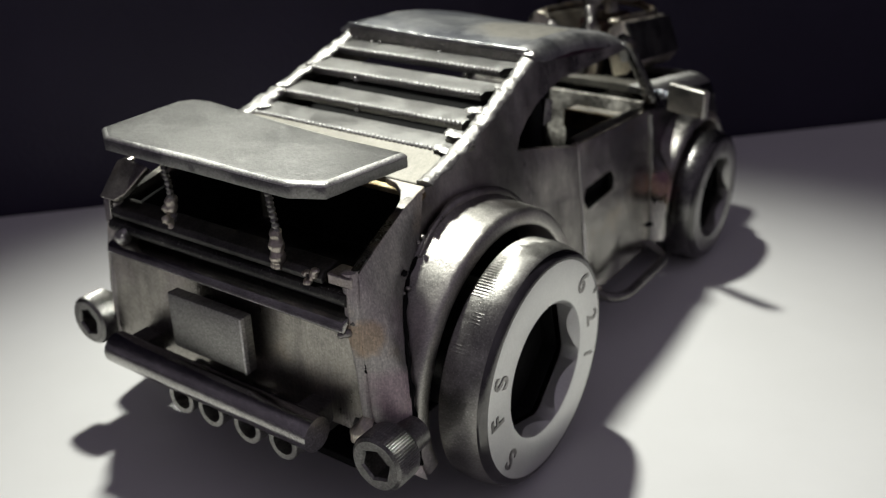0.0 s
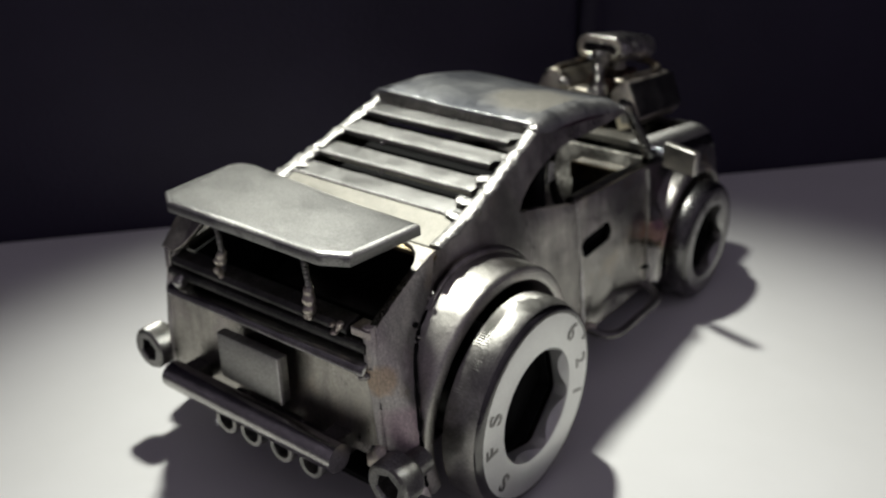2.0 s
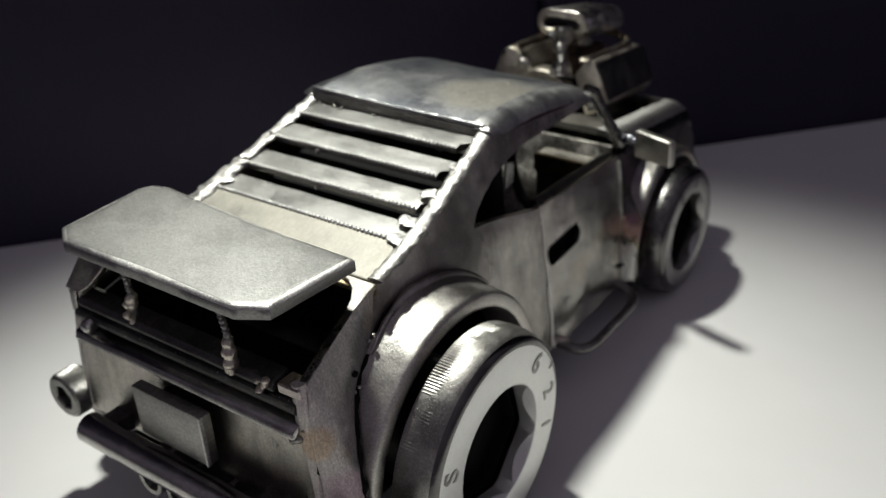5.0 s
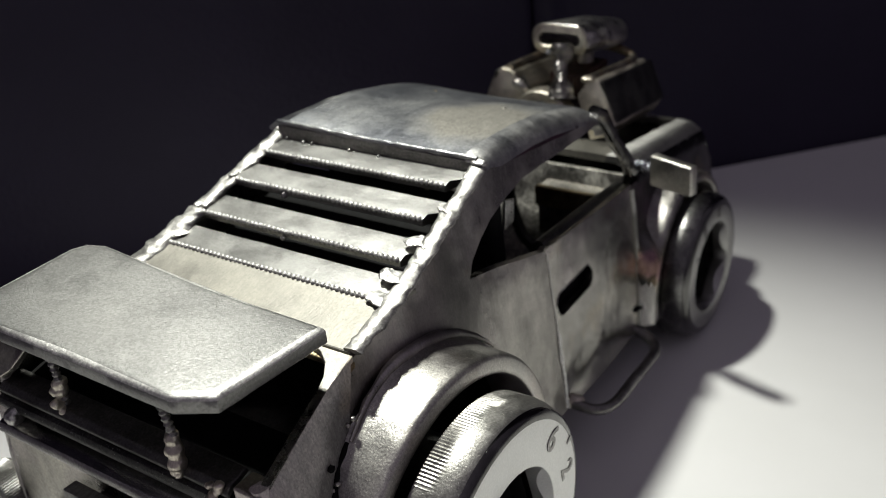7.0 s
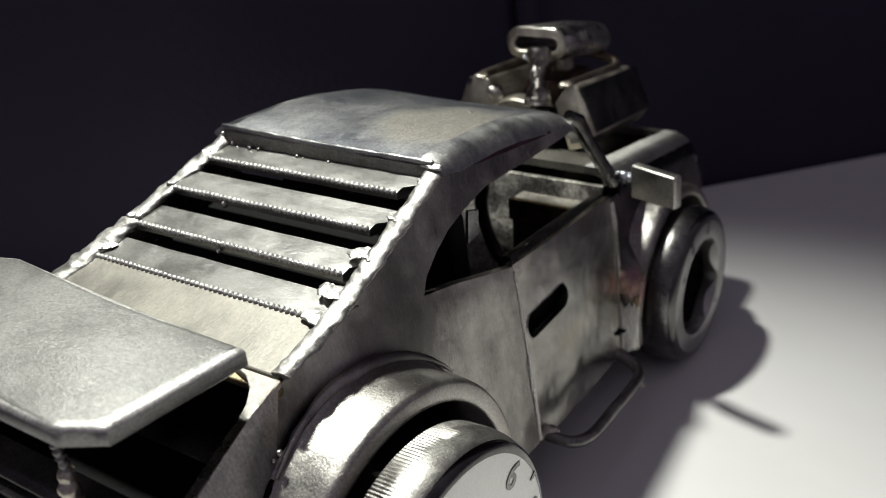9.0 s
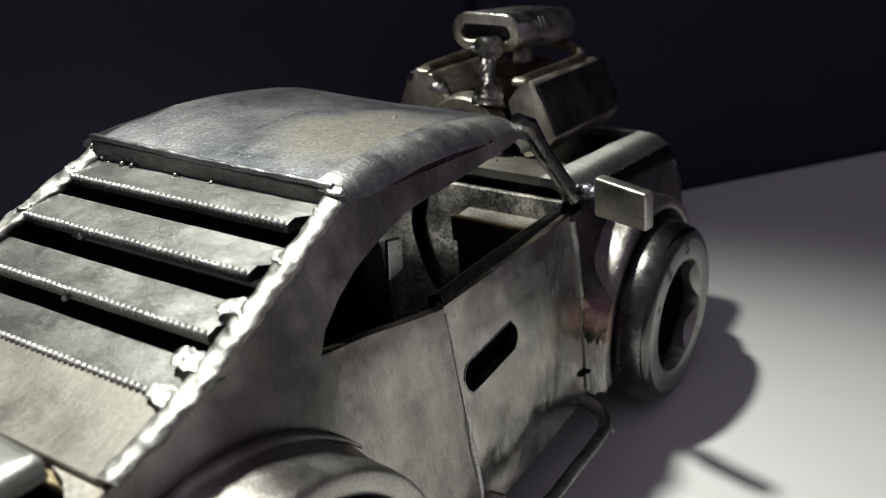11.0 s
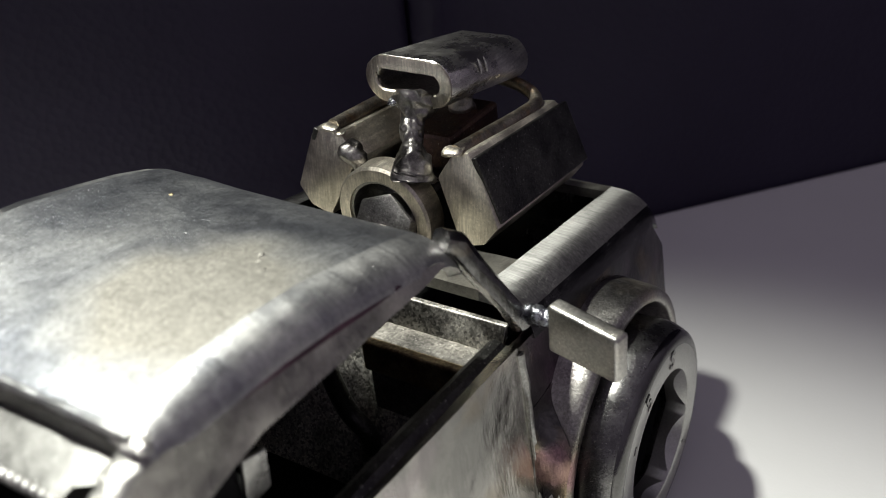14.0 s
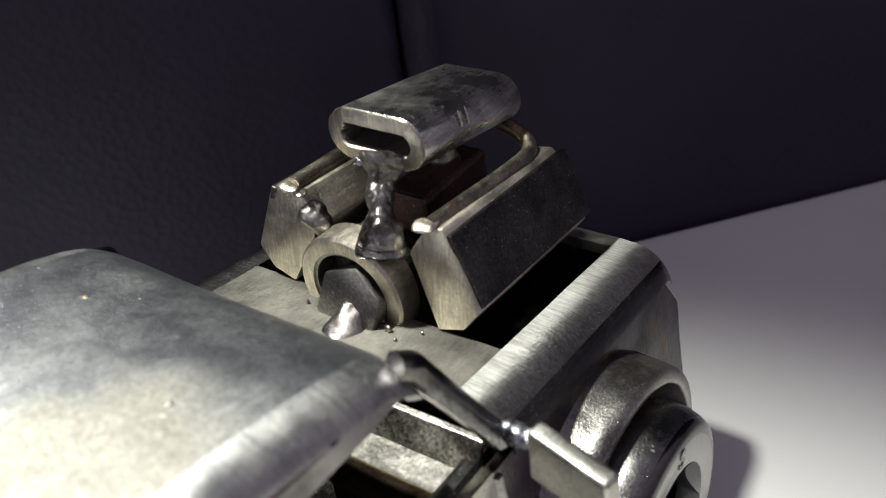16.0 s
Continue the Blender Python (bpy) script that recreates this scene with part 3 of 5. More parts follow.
for k, (x, y) in enumerate(((11.3, 85.0), (13.0, 83.6), (10.4, 86.2), (-9.0, 93.2))):
    bm = bmesh.new()
    bmesh.ops.create_icosphere(bm, subdivisions=2, radius=0.28 + 0.05 * (k % 3))
    bmesh.ops.scale(bm, vec=(1, 1.2, 0.3), verts=bm.verts)
    bmesh.ops.translate(bm, vec=(x, y, roof_z(y) + 0.02 + 0.022 * max(0.0, -x) - 0.7 * max(0.0, (x - 16.9) / 4.8) ** 2), verts=bm.verts)
    part("spatter_drop", rough(bm, 0.06, 0.4), M_RUST if k == 3 else M_ROOF, roof, smooth=True)

# heat-tinted band under the roof's rolled edge
for sign in (1, -1):
    top = [(y, roof_z(y) - 2.6) for y in range(66, 93, 2)]
    low = [(y, roof_z(y) - 2.75 - 1.15 * math.sin(math.pi * (y - 65) / 28)) for y in range(92, 65, -2)]
    side_sheet("tinted_band", top + low, [], sign, "purple heat-tinted band under the roof's edge", M_PURPLE, thick=0.6, out=0.25)

# louvre slats over the rear window
SLATS = [(57.0, 59.0, 18.8), (49.9, 56.7, 19.4), (42.6, 53.8, 20.4), (35.3, 51.6, 21.6)]


def slat(y, z, half, seed):
    """A flat bar with a notched rear edge, leaning a little forward; its rear corner is cut away beside the rail."""
    bm, rnd = bmesh.new(), random.Random(seed)
    beads = round(2 * half / 0.92)
    n, rows = beads * 4, []
    for i in range(n + 1):
        u = i / n
        lobe = abs(math.sin(math.pi * i / 4)) * (0.75 + 0.5 * noise.noise(Vector((i * 0.06, seed, 0))))
        bite, lift = -0.03 * lobe + rnd.uniform(-0.01, 0.01), 0.02 * lobe
        row = []
        for a, b in ((0.05, -1.0), (bite, -0.2), (0.12 + bite * 0.5, 0.02 + lift), (0.42, 0.12), (1.5, 0.34), (2.7, 0.55), (3.9, 0.72), (5.0, 0.85), (5.0, -0.25), (0.6, -1.05)):
            # the cut corner: the bar reaches the rail only with its front half
            stop = half - 1.5 + 2.4 * min(1.0, max(0.0, (a - 1.6) / 1.2))
            x = -half - 0.9 + (stop + half + 0.9) * u
            wave = 0.06 * noise.noise(Vector((x * 0.18, a * 0.5, seed * 7)))
            row.append(bm.verts.new((x, y + a, z + b + wave)))
        rows.append(row)
    m = len(rows[0])
    for a, b in zip(rows, rows[1:]):
        for k in range(m):
            bm.faces.new((a[k], a[(k + 1) % m], b[(k + 1) % m], b[k]))
    bm.faces.new(rows[0])
    bm.faces.new(rows[-1][::-1])
    return bm


for i, (y, z, half) in enumerate(SLATS):
    bar = part("louvre_slat", slat(y, z, half, i), M_SLAT, car, "flat steel slat with a notched bright edge", True, 30)
    count = round(2 * half / 0.92) * 6
    edge_line = [(-half - 0.4 + (2 * half - 1.3) * k / count, y + 0.12, z + 0.02 + 0.05 * noise.noise(Vector((k * 0.05, i, 0)))) for k in range(count + 1)]
    thick = [0.16 + 0.34 * abs(math.sin(math.pi * k / 6)) * (0.9 + 0.25 * noise.noise(Vector((k * 0.03, i, 7)))) for k in range(count + 1)]
    part("beaded_edge", tube(edge_line, thick, 8), M_EDGE, bar, "row of small bright beads along the edge", True, 80)
# beads of spatter left on the slats
for i, (x, y, z) in enumerate(((-12.5, 57.4, 58.6), (-9, 49.9, 55.8), (-3, 42.3, 52.9), (5.5, 63, 61.0), (3.5, 63, 60.9), (4.6, 62.6, 60.8), (-14, 50.6, 55.9), (14.8, 62.2, 60.0))):
    part("spatter_drop", lumps([(x, y, z)], 0.42, 40 + i, spread=0.1), M_WELD, car, smooth=True)
part("roof_rear_lip", prism([(-19.8, 59.4), (19.6, 58.6), (19.6, 61.5), (-19.8, 62.2)], lambda x, z: (x, 61.6, z), lambda x, z: (x, 62.6, z), 0.15), M_HEX, car, "dull steel face under the roof's rear edge")
for k in range(14):
    rnd = random.Random(300 + k)
    x = rnd.uniform(-19, 18)
    part("spatter_drop", lumps([(x, 61.2, 59.9 - 0.018 * (x + 19.8) + rnd.uniform(-0.1, 0.3))], rnd.uniform(0.16, 0.32), 300 + k, spread=0.1), M_WELD, car, smooth=True)

# welded rails along both ends of the slats: the flat sheet edge, with weld pools where the slats end
RAIL = ((20.2, 62.6, 60.6), (20.6, 58.5, 59.0), (21.1, 52.5, 57.0), (21.7, 45.5, 54.6), (22.3, 39.0, 52.4), (22.7, 32.0, 50.6), (22.9, 26.2, 49.5))


def slat_rail(sign):
    line = along(smooth_line([(sign * x, y, z + (0.0 if sign < 0 else 0.35)) for x, y, z in RAIL], 6), 0.4)
    wide = [1.45 + 0.35 * noise.noise(p * 0.3) + 0.1 * noise.noise(p * 0.8) + (0.6 if sign < 0 and p.y < 43 else 0.0) for p in line]
    bm = tube(line, wide, 24, wobble=0.25)
    for k, v in enumerate(bm.verts):
        mid = line[k // 24].z
        v.co.z = mid + (v.co.z - mid) * (0.42 + 0.12 * noise.noise(v.co * 0.5))
    return rough(rough(bm, 0.14, 2.2), 0.05, 0.8)


def slag_pool(x, y, z, reach, size, seed, flat):
    """A weld pool that runs from the rail onto a slat."""
    sign = math.copysign(1, x)
    pts = [(x - sign * 0.62 * size * j, y + 0.1 * j + 0.3 * (j % 2), z + 0.5 + 0.02 * j) for j in range(reach)]
    return rough(rough(lumps(pts, size, seed, spread=0.4, flat=flat), 0.2, 1.1), 0.09, 0.5)


POOLS_RIGHT = ((20.1, 62.6, 60.9, 4, 0.85, 0.4), (20.4, 59.6, 59.5, 2, 0.7, 0.35), (21.0, 52.6, 57.2, 4, 0.75, 0.25), (21.2, 45.8, 54.9, 5, 0.9, 0.2),
               (21.8, 39.0, 52.7, 6, 0.95, 0.18), (22.2, 35.0, 51.4, 5, 1.05, 0.22), (22.9, 28.0, 49.6, 2, 0.6, 0.4))
POOLS_LEFT = ((-20.4, 62.4, 60.8, 2, 0.6, 0.5), (-20.6, 58.0, 59.1, 2, 0.5, 0.4), (-21.2, 50.6, 56.5, 2, 0.55, 0.4), (-22.1, 43.6, 54.0, 3, 0.7, 0.45), (-22.2, 36.8, 51.8, 5, 0.75, 0.18))
for sign, pools in ((1, POOLS_RIGHT), (-1, POOLS_LEFT)):
    rail = part("slat_rail", slat_rail(sign), M_RAIL, car, "rough welded sheet edge that holds the slats", True, 80)
    for k, (x, y, z, reach, size, flat) in enumerate(pools):
        part("weld_bead", slag_pool(x, y, z, reach, size, 60 + k + 40 * (sign < 0), flat), M_POOL, rail, "bright weld pool at a slat's end", True, 80)

# added black sheets that put the shell's inner shade into the colour
part("rear_bulkhead", prism([(-22, 12), (22, 12), (20, 47.5), (-20, 47.5)], lambda x, z: (x, 36.0, z), lambda x, z: (x, 37.2, z)), M_SHADE_BLACK, car, "added black plate that paints the shade behind the rear wheels")
part("boot_liner", prism([(6.0, 29.0), (36.0, 30.0), (36.0, 29.0), (6.0, 28.0)], lambda y, z: (-24.0, y, z), lambda y, z: (24.0, y, z)), M_SHADE_BLACK, car, "added black sheet that paints the shade inside the boot opening")
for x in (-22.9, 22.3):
    part("boot_liner", prism([(7.0, 28.4), (7.6, 42.6), (35.8, 49.0), (35.8, 28.4)], lambda y, z: (x, y, z), lambda y, z: (x + 0.6, y, z)), M_SHADE_BLACK, car, "added black sheet that paints the shade inside the boot opening")
part("parcel_shelf", prism([(37, 46.2), (62, 55.0), (62, 54.2), (37, 45.4)], lambda y, z: (-19.5, y, z), lambda y, z: (19.5, y, z)), M_SHADE_BLACK, car, "added black sheet that paints the shade below the slats")

# rear deck under the slats
part("rear_deck", prism([(26.0, 49.6), (37.5, 52.0), (41, 51.4), (41, 50.4), (37.5, 50.9), (26.0, 48.5)], lambda y, z: (-22.6, y, z), lambda y, z: (22.6, y, z), 0.25), M_DECK, car, "sheet steel deck below the slats")
part("deck_edge", prism([(24.6, 48.5), (25.7, 48.8), (25.7, 47.9), (24.6, 47.6)], lambda y, z: (-23.2, y, z), lambda y, z: (23.6, y, z), 0.2), M_RUST, car, "narrow yellowish strip along the deck's edge")

# spoiler
SPOILER = [(23.4, 21.6), (23.0, 4.3), (18.6, 1.6), (-18.6, 1.6), (-22.6, 4.3), (-23.2, 20.0), (-22.2, 22.2), (-19.2, 23.3)]


def spoiler_z(x, y):
    """The plate slopes forward and is bent up a little at its far left corner."""
    return 57.3 - 0.055 * (y - 2) + 1.2 * (y - 2) / 20 * max(0.0, (10 - x) / 33)


def cut_fine(poly, step):
    """The outline with points at equal steps along its sides."""
    return [q.to_2d() for q in along([(*p, 0) for p in poly] + [(*poly[0], 0)], step)[:-1]]


rows = []
fine_edge = cut_fine(SPOILER, 1.0)
centre = Vector((0.0, 12.0))
for d, dz in ((0.15, -2.3), (0.0, -2.1), (0.02, -0.62), (0.07, -0.48), (0.25, -0.3), (0.5, -0.15), (0.9, -0.05), (1.7, 0.0)):
    rows.append([(*(p + (centre - p).normalized() * (d + 0.05 * noise.noise(Vector((p.x * 0.6, p.y * 0.6, dz))))), spoiler_z(p.x, p.y) + dz) for p in fine_edge])


def ring_mesh(rings, caps):
    """Rings of points joined into a skin, with flat ends where asked."""
    bm = bmesh.new()
    vs = [[bm.verts.new(p) for p in ring] for ring in rings]
    for a, b in zip(vs, vs[1:]):
        for k in range(len(a)):
            bm.faces.new((a[k], a[(k + 1) % len(a)], b[(k + 1) % len(a)], b[k]))
    for k in caps:
        bm.faces.new(vs[k])
    return bm


under = [(x, y, z - 0.03) for x, y, z in rows[5]]
spoiler = part("spoiler", ring_mesh(rows[:3] + [under] + rows[6:], (0, -1)), M_SPOILER, car, "flat steel plate spoiler with cut corners", True, 40)
part("worn_edge", ring_mesh(rows[2:7], ()), M_EDGE, spoiler, "bright worn edge of the plate", True, 60)
for x, y, lean in ((12.0, 4.6, 0.5), (-10.3, 5.4, -0.4)):
    pts, rr = [], []
    for k in range(49):
        u = k / 48
        pts.append((x + lean * (1 - u) * 0.8 + 0.25 * math.sin(u * 5), y + 0.5 * (1 - u), 43.6 + (55.1 - 43.6) * u))
        rr.append(0.52 + 0.13 * math.sin(k * 1.9))
    post = part("spoiler_strut", tube(pts, rr, 10), M_HEX, car, "thin threaded rod carrying the spoiler", True, 60)
    part("weld_bead", lumps([(x + lean, y, 42.8), (x + lean * 1.2, y - 0.3, 44.2), (x + lean, y + 0.2, 45.8), (x + 0.5 * lean, y + 0.3, 47.2)], 0.85, int(70 + x)), M_ENGINE, post, "dull weld drop at the strut's foot", True, 60)

# rear end
part("rear_panel", prism([(-27.6, 19.0), (27.6, 19.0), (25.8, 37.0), (-25.8, 37.0)], lambda x, z: (x, 4.2, z), lambda x, z: (x, 5.6, z), 0.15), M_REAR, car, "dull brushed steel rear panel")
part("rear_rail", prism([(2.6, 36.2), (3.2, 35.7), (5.0, 36.0), (8.5, 39.4), (8.5, 40.4), (5.0, 38.2), (3.0, 37.6)], lambda y, z: (-24.6, y, z), lambda y, z: (25.4, y, z), 0.25), M_BUMPER, car, "dark bent steel rail across the rear", True, 30)
part("rear_rail", tube([(-24.6, 5.0, 40.3), (25.0, 5.2, 40.2)], 1.25, 12, wobble=0.1), M_BLACK, car, "dark round bar across the rear", True)
part("rear_rail", prism([(4.2, 42.6), (5.0, 43.4), (8.0, 44.0), (8.2, 43.2), (5.6, 42.5), (4.6, 41.6)], lambda y, z: (-24.0, y, z), lambda y, z: (20.8, y, z), 0.2), M_DARK, car, "dark angle bar over the rear panel")
part("rail_end", box(21.6, 25.8, 4.6, 8.0, 42.0, 43.8, 0.3), M_REAR, car, "short steel piece at the rail's end")
part("rail_end", prism([(4.2, 40.5), (4.4, 44.6), (9, 49.9), (10.8, 50.2), (9.6, 46.4), (7.5, 41.5)], lambda y, z: (-25.8, y, z), lambda y, z: (-24.2, y, z), 0.25), M_BODY, car, "bent steel ear at the rear corner")
part("rail_end", prism([(-26.2, 0.0), (-22.6, 0.0), (-21.0, 1.5), (-18.8, 6.6), (-24.6, 7.2), (-26.0, 6.4)], lambda x, s: (x, 4.2 + 0.66 * s, 45.0 + 0.75 * s), lambda x, s: (x, 5.0 + 0.66 * s, 44.3 + 0.75 * s), 0.2), M_REAR, car, "slanted steel plate at the boot's corner")
part("weld_bead", lumps([(18.4, 4.3, 43.2), (19.4, 4.2, 42.8), (17.6, 4.4, 42.5), (18.8, 4.0, 41.8), (19.8, 4.3, 43.6)], 0.5, 81, flat=0.7), M_ENGINE, car, "porous weld on the rear rail", True, 60)
part("weld_bead", lumps([(-21.0, 3.6, 39.6), (-21.8, 3.9, 39.1)], 1.0, 82), M_WELD, car, smooth=True)
part("weld_bead", lumps([(25.2, 4.0, 35.8), (25.6, 4.6, 37.0), (24.6, 3.6, 35.4), (25.9, 4.8, 35.0), (24.0, 3.4, 36.1)], 0.5, 83), M_STEM, car, "weld at the corner of the rear panel", True, 60)
plate = part("number_plate", box(-8.1, 7.9, 0.4, 2.6, 24.6, 34.2, 0.3), M_PLATE, car, "blank steel block in place of a number plate", True, 30)
part("plate_rim", box(7.55, 8.0, 0.2, 1.0, 24.7, 34.2, 0.12), M_EDGE, plate, "bright worn edge of the block")
part("plate_spacer", box(-5.5, 5.5, 2.5, 4.4, 27, 32, 0.1), M_DARK, plate)
bumper = part("rear_bumper", tube([(-21.4, -0.9, 20.8), (22.4, -0.9, 20.4)], 2.7, 28), M_BUMPER, car, "thick round steel bar as a bumper", True, 40)
for x in (-18, 19):
    part("bumper_bracket", box(x - 2, x + 2, 0.6, 5, 19.2, 22.6, 0.3), M_DARK, bumper)
for i, x in enumerate((-5.6, 1.1, 8.9, 16.2)):
    bm = lathe([(-2.2, 2.75), (-2.3, 2.6), (-2.2, 1.85), (9, 1.85), (9, 2.75)], 32, closed=True)
    turned(bm, Matrix.Translation((x, 0.3, 16.9)) @ Matrix.Rotation(radians(90), 4, "Z"))
    part("exhaust_pipe", bm, M_PLATE, car, "short thin-walled exhaust pipe under the bumper", True, 40)
part("pipe_bracket", box(-9, 18.5, 3, 9.5, 17.4, 19.6, 0.2), M_DARK, car)


def cap_screw(x, y, z, parent):
    """A socket-head screw that looks backwards: knurled head, hexagon socket, shank."""
    n = 144
    bm, prof = bmesh.new(), [(0.0, 3.75, 0), (0.35, 4.2, 0), (0.7, 4.28, 1), (4.4, 4.28, 1), (5.0, 4.0, 0), (5.2, 2.6, 0), (9.5, 2.5, 0)]
    rings = [[bm.verts.new((a, (r + (0.13 if k % 2 and kn else 0)) * math.cos(2 * math.pi * k / n), (r + (0.13 if k % 2 and kn else 0)) * math.sin(2 * math.pi * k / n))) for k in range(n)] for a, r, kn in prof]
    for a, b in zip(rings, rings[1:]):
        for k in range(n):
            bm.faces.new((a[k], b[k], b[(k + 1) % n], a[(k + 1) % n]))
    bm.faces.new(rings[-1])

    def hexr(k, flat):
        a = (2 * math.pi * k / n + 0.3) % (math.pi / 3) - math.pi / 6
        return flat / math.cos(a)

    hexes = [[bm.verts.new((d, hexr(k, f) * math.cos(2 * math.pi * k / n), hexr(k, f) * math.sin(2 * math.pi * k / n))) for k in range(n)] for d, f in ((0.0, 2.35), (0.35, 2.05), (3.2, 2.05))]
    for a, b in ((rings[0], hexes[0]), (hexes[0], hexes[1]), (hexes[1], hexes[2])):
        for k in range(n):
            bm.faces.new((a[k], a[(k + 1) % n], b[(k + 1) % n], b[k]))
    bm.faces.new(hexes[2])
    turned(bm, Matrix.Translation((x, y, z)) @ Matrix.Rotation(radians(90), 4, "Z"))
    return part("tail_light", bm, M_SCREW, parent, "knurled socket-head screw as a tail light", True, 30)


for x, y, z in ((33.4, -1.6, 20.0), (-32.5, 1.6, 20.9)):
    screw = cap_screw(x, y, z, car)
    s = math.copysign(1, x)
    part("screw_bracket", tube([(x - s * 1.0, y + 5.6, z), (s * 25.5, y + 6.8, z + 0.4)], 1.6, 12, wobble=0.4), M_DARK, screw, smooth=True)
    part("weld_bead", lumps([(s * 27.2, y + 5.4, z + 1.2), (s * 28.2, y + 5.2, z + 0.2), (s * 26.8, y + 5.0, z - 0.6)], 0.9 + 0.3 * s, 90 + int(s)), M_ENGINE, screw, smooth=True)


# wheels: hexagon sockets
def wheel(name, cx, cy, cz, sign, r_face, r_tyre, hex_r, hex_turn, width, marks, label, tyre=M_TYRE, face_mat=M_FACE):
    hub = part(name, wheel_tyre(r_face, r_tyre, width, 0.13 if r_tyre > 18 else 0.0), tyre, car, label, True, 35)
    face = part("face_ring", wheel_face(r_face, hex_r, hex_turn, width), face_mat, hub, "pale turned face with a hexagon opening", True, 30)
    part("rim", wheel_rim(r_face, r_tyre), M_RIM, hub, "black polished rounding round the face", True, 60)
    # the shade deep in the hole is put into its black colour
    part("bore", wheel_bore(hex_r, hex_turn, width), M_SHADE_BLACK, hub, "deep hexagon hole with its shade painted black")
    for ch, ang, rad, size in marks:
        a = radians(ang)
        m = Matrix.Translation(Vector((0.06, rad * math.cos(a), rad * math.sin(a))) * MM) @ Matrix.Rotation(a - math.pi / 2, 4, "X") @ Matrix(((0, 0, 1, 0), (1, 0, 0, 0), (0, 1, 0, 0), (0, 0, 0, 1)))
        letter("stamped_letter", ch, size, m, M_HEX, hub)
    hub.matrix_basis = Matrix.Translation(Vector((cx, cy, cz)) * MM) @ Matrix.Rotation(0 if sign > 0 else math.pi, 4, "Z")
    return hub


def wheel_tyre(r_face, r_tyre, width, knurl):
    """The outer wall, with a knurled band; x = 0 is the outer face, the body lies behind it."""
    bm, n = bmesh.new(), 480
    prof = [(-1.05, r_tyre - 0.75, 0), (-1.3, r_tyre - 0.55, 0), (-2.0, r_tyre - 0.3, 0), (-2.7, r_tyre - 0.08, 0), (-3.4, r_tyre - 0.02, 0.3), (-4.0, r_tyre - 0.02, 1), (-5.6, r_tyre - 0.05, 1), (-7.2, r_tyre - 0.1, 1), (-width + 0.5, r_tyre - 0.15, 0), (-width, r_tyre - 1.0, 0), (-width, 5.0, 0)]
    rings = []
    for x, r, kn in prof:
        rings.append([bm.verts.new((x, (r + (kn * (k % 2) * knurl * max(0.3, 0.7 + 0.7 * noise.noise(Vector((math.cos(k / 76.4) * 3, math.sin(k / 76.4) * 3, x * 0.4)))))) * math.cos(2 * math.pi * k / n), (r + (kn * (k % 2) * knurl * max(0.3, 0.7 + 0.7 * noise.noise(Vector((math.cos(k / 76.4) * 3, math.sin(k / 76.4) * 3, x * 0.4)))))) * math.sin(2 * math.pi * k / n))) for k in range(n)])
    for a, b in zip(rings, rings[1:]):
        for k in range(n):
            bm.faces.new((a[k], a[(k + 1) % n], b[(k + 1) % n], b[k]))
    bm.faces.new(rings[-1])
    return bm


def wheel_rim(r_face, r_tyre):
    """The rounding between the face and the tyre."""
    bm, n, wide = bmesh.new(), 144, r_tyre - 0.72 - (r_face - 0.82)
    rings = []
    for j in range(7):
        a = math.pi / 2 * j / 6
        x, r = -0.03 - 1.05 * (1 - math.cos(a)), r_face - 0.82 + wide * math.sin(a)
        rings.append([bm.verts.new((x, r * math.cos(2 * math.pi * k / n), r * math.sin(2 * math.pi * k / n))) for k in range(n)])
    for a, b in zip(rings, rings[1:]):
        for k in range(n):
            bm.faces.new((a[k], a[(k + 1) % n], b[(k + 1) % n], b[k]))
    return bm


def wheel_face(r_face, hex_r, hex_turn, width):
    bm, n = bmesh.new(), 144
    flat = hex_r * math.cos(math.pi / 6)
    mouth = hex_r * 0.965

    def hexr(k):
        a = (2 * math.pi * k / n - radians(hex_turn)) % (math.pi / 3) - math.pi / 6
        return min(mouth - 0.03, flat / math.cos(a))

    def ring(x, radius):
        return [bm.verts.new((x, radius(k) * math.cos(2 * math.pi * k / n), radius(k) * math.sin(2 * math.pi * k / n))) for k in range(n)]

    # the round chamfer runs out deeper at the flats than at the corners
    chamfer = [bm.verts.new((-0.15 - (mouth - hexr(k)) * 1.5, hexr(k) * math.cos(2 * math.pi * k / n), hexr(k) * math.sin(2 * math.pi * k / n))) for k in range(n)]
    loops = [ring(-0.04, lambda k: r_face - 0.8), ring(0.0, lambda k: r_face - 1.3), ring(0.0, lambda k: mouth + 0.25), ring(-0.12, lambda k: mouth), chamfer, ring(-1.6 - (mouth - flat) * 1.5, hexr)]
    for a, b in zip(loops, loops[1:]):
        for k in range(n):
            bm.faces.new((a[k], a[(k + 1) % n], b[(k + 1) % n], b[k]))
    return bm


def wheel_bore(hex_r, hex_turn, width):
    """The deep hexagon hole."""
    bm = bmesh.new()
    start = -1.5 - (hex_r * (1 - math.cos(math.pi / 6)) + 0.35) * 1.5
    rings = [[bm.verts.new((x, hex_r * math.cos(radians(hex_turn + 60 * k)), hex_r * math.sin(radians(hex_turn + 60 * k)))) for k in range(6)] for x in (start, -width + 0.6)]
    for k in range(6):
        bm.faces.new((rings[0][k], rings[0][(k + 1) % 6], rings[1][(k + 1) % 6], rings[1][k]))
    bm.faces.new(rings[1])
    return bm


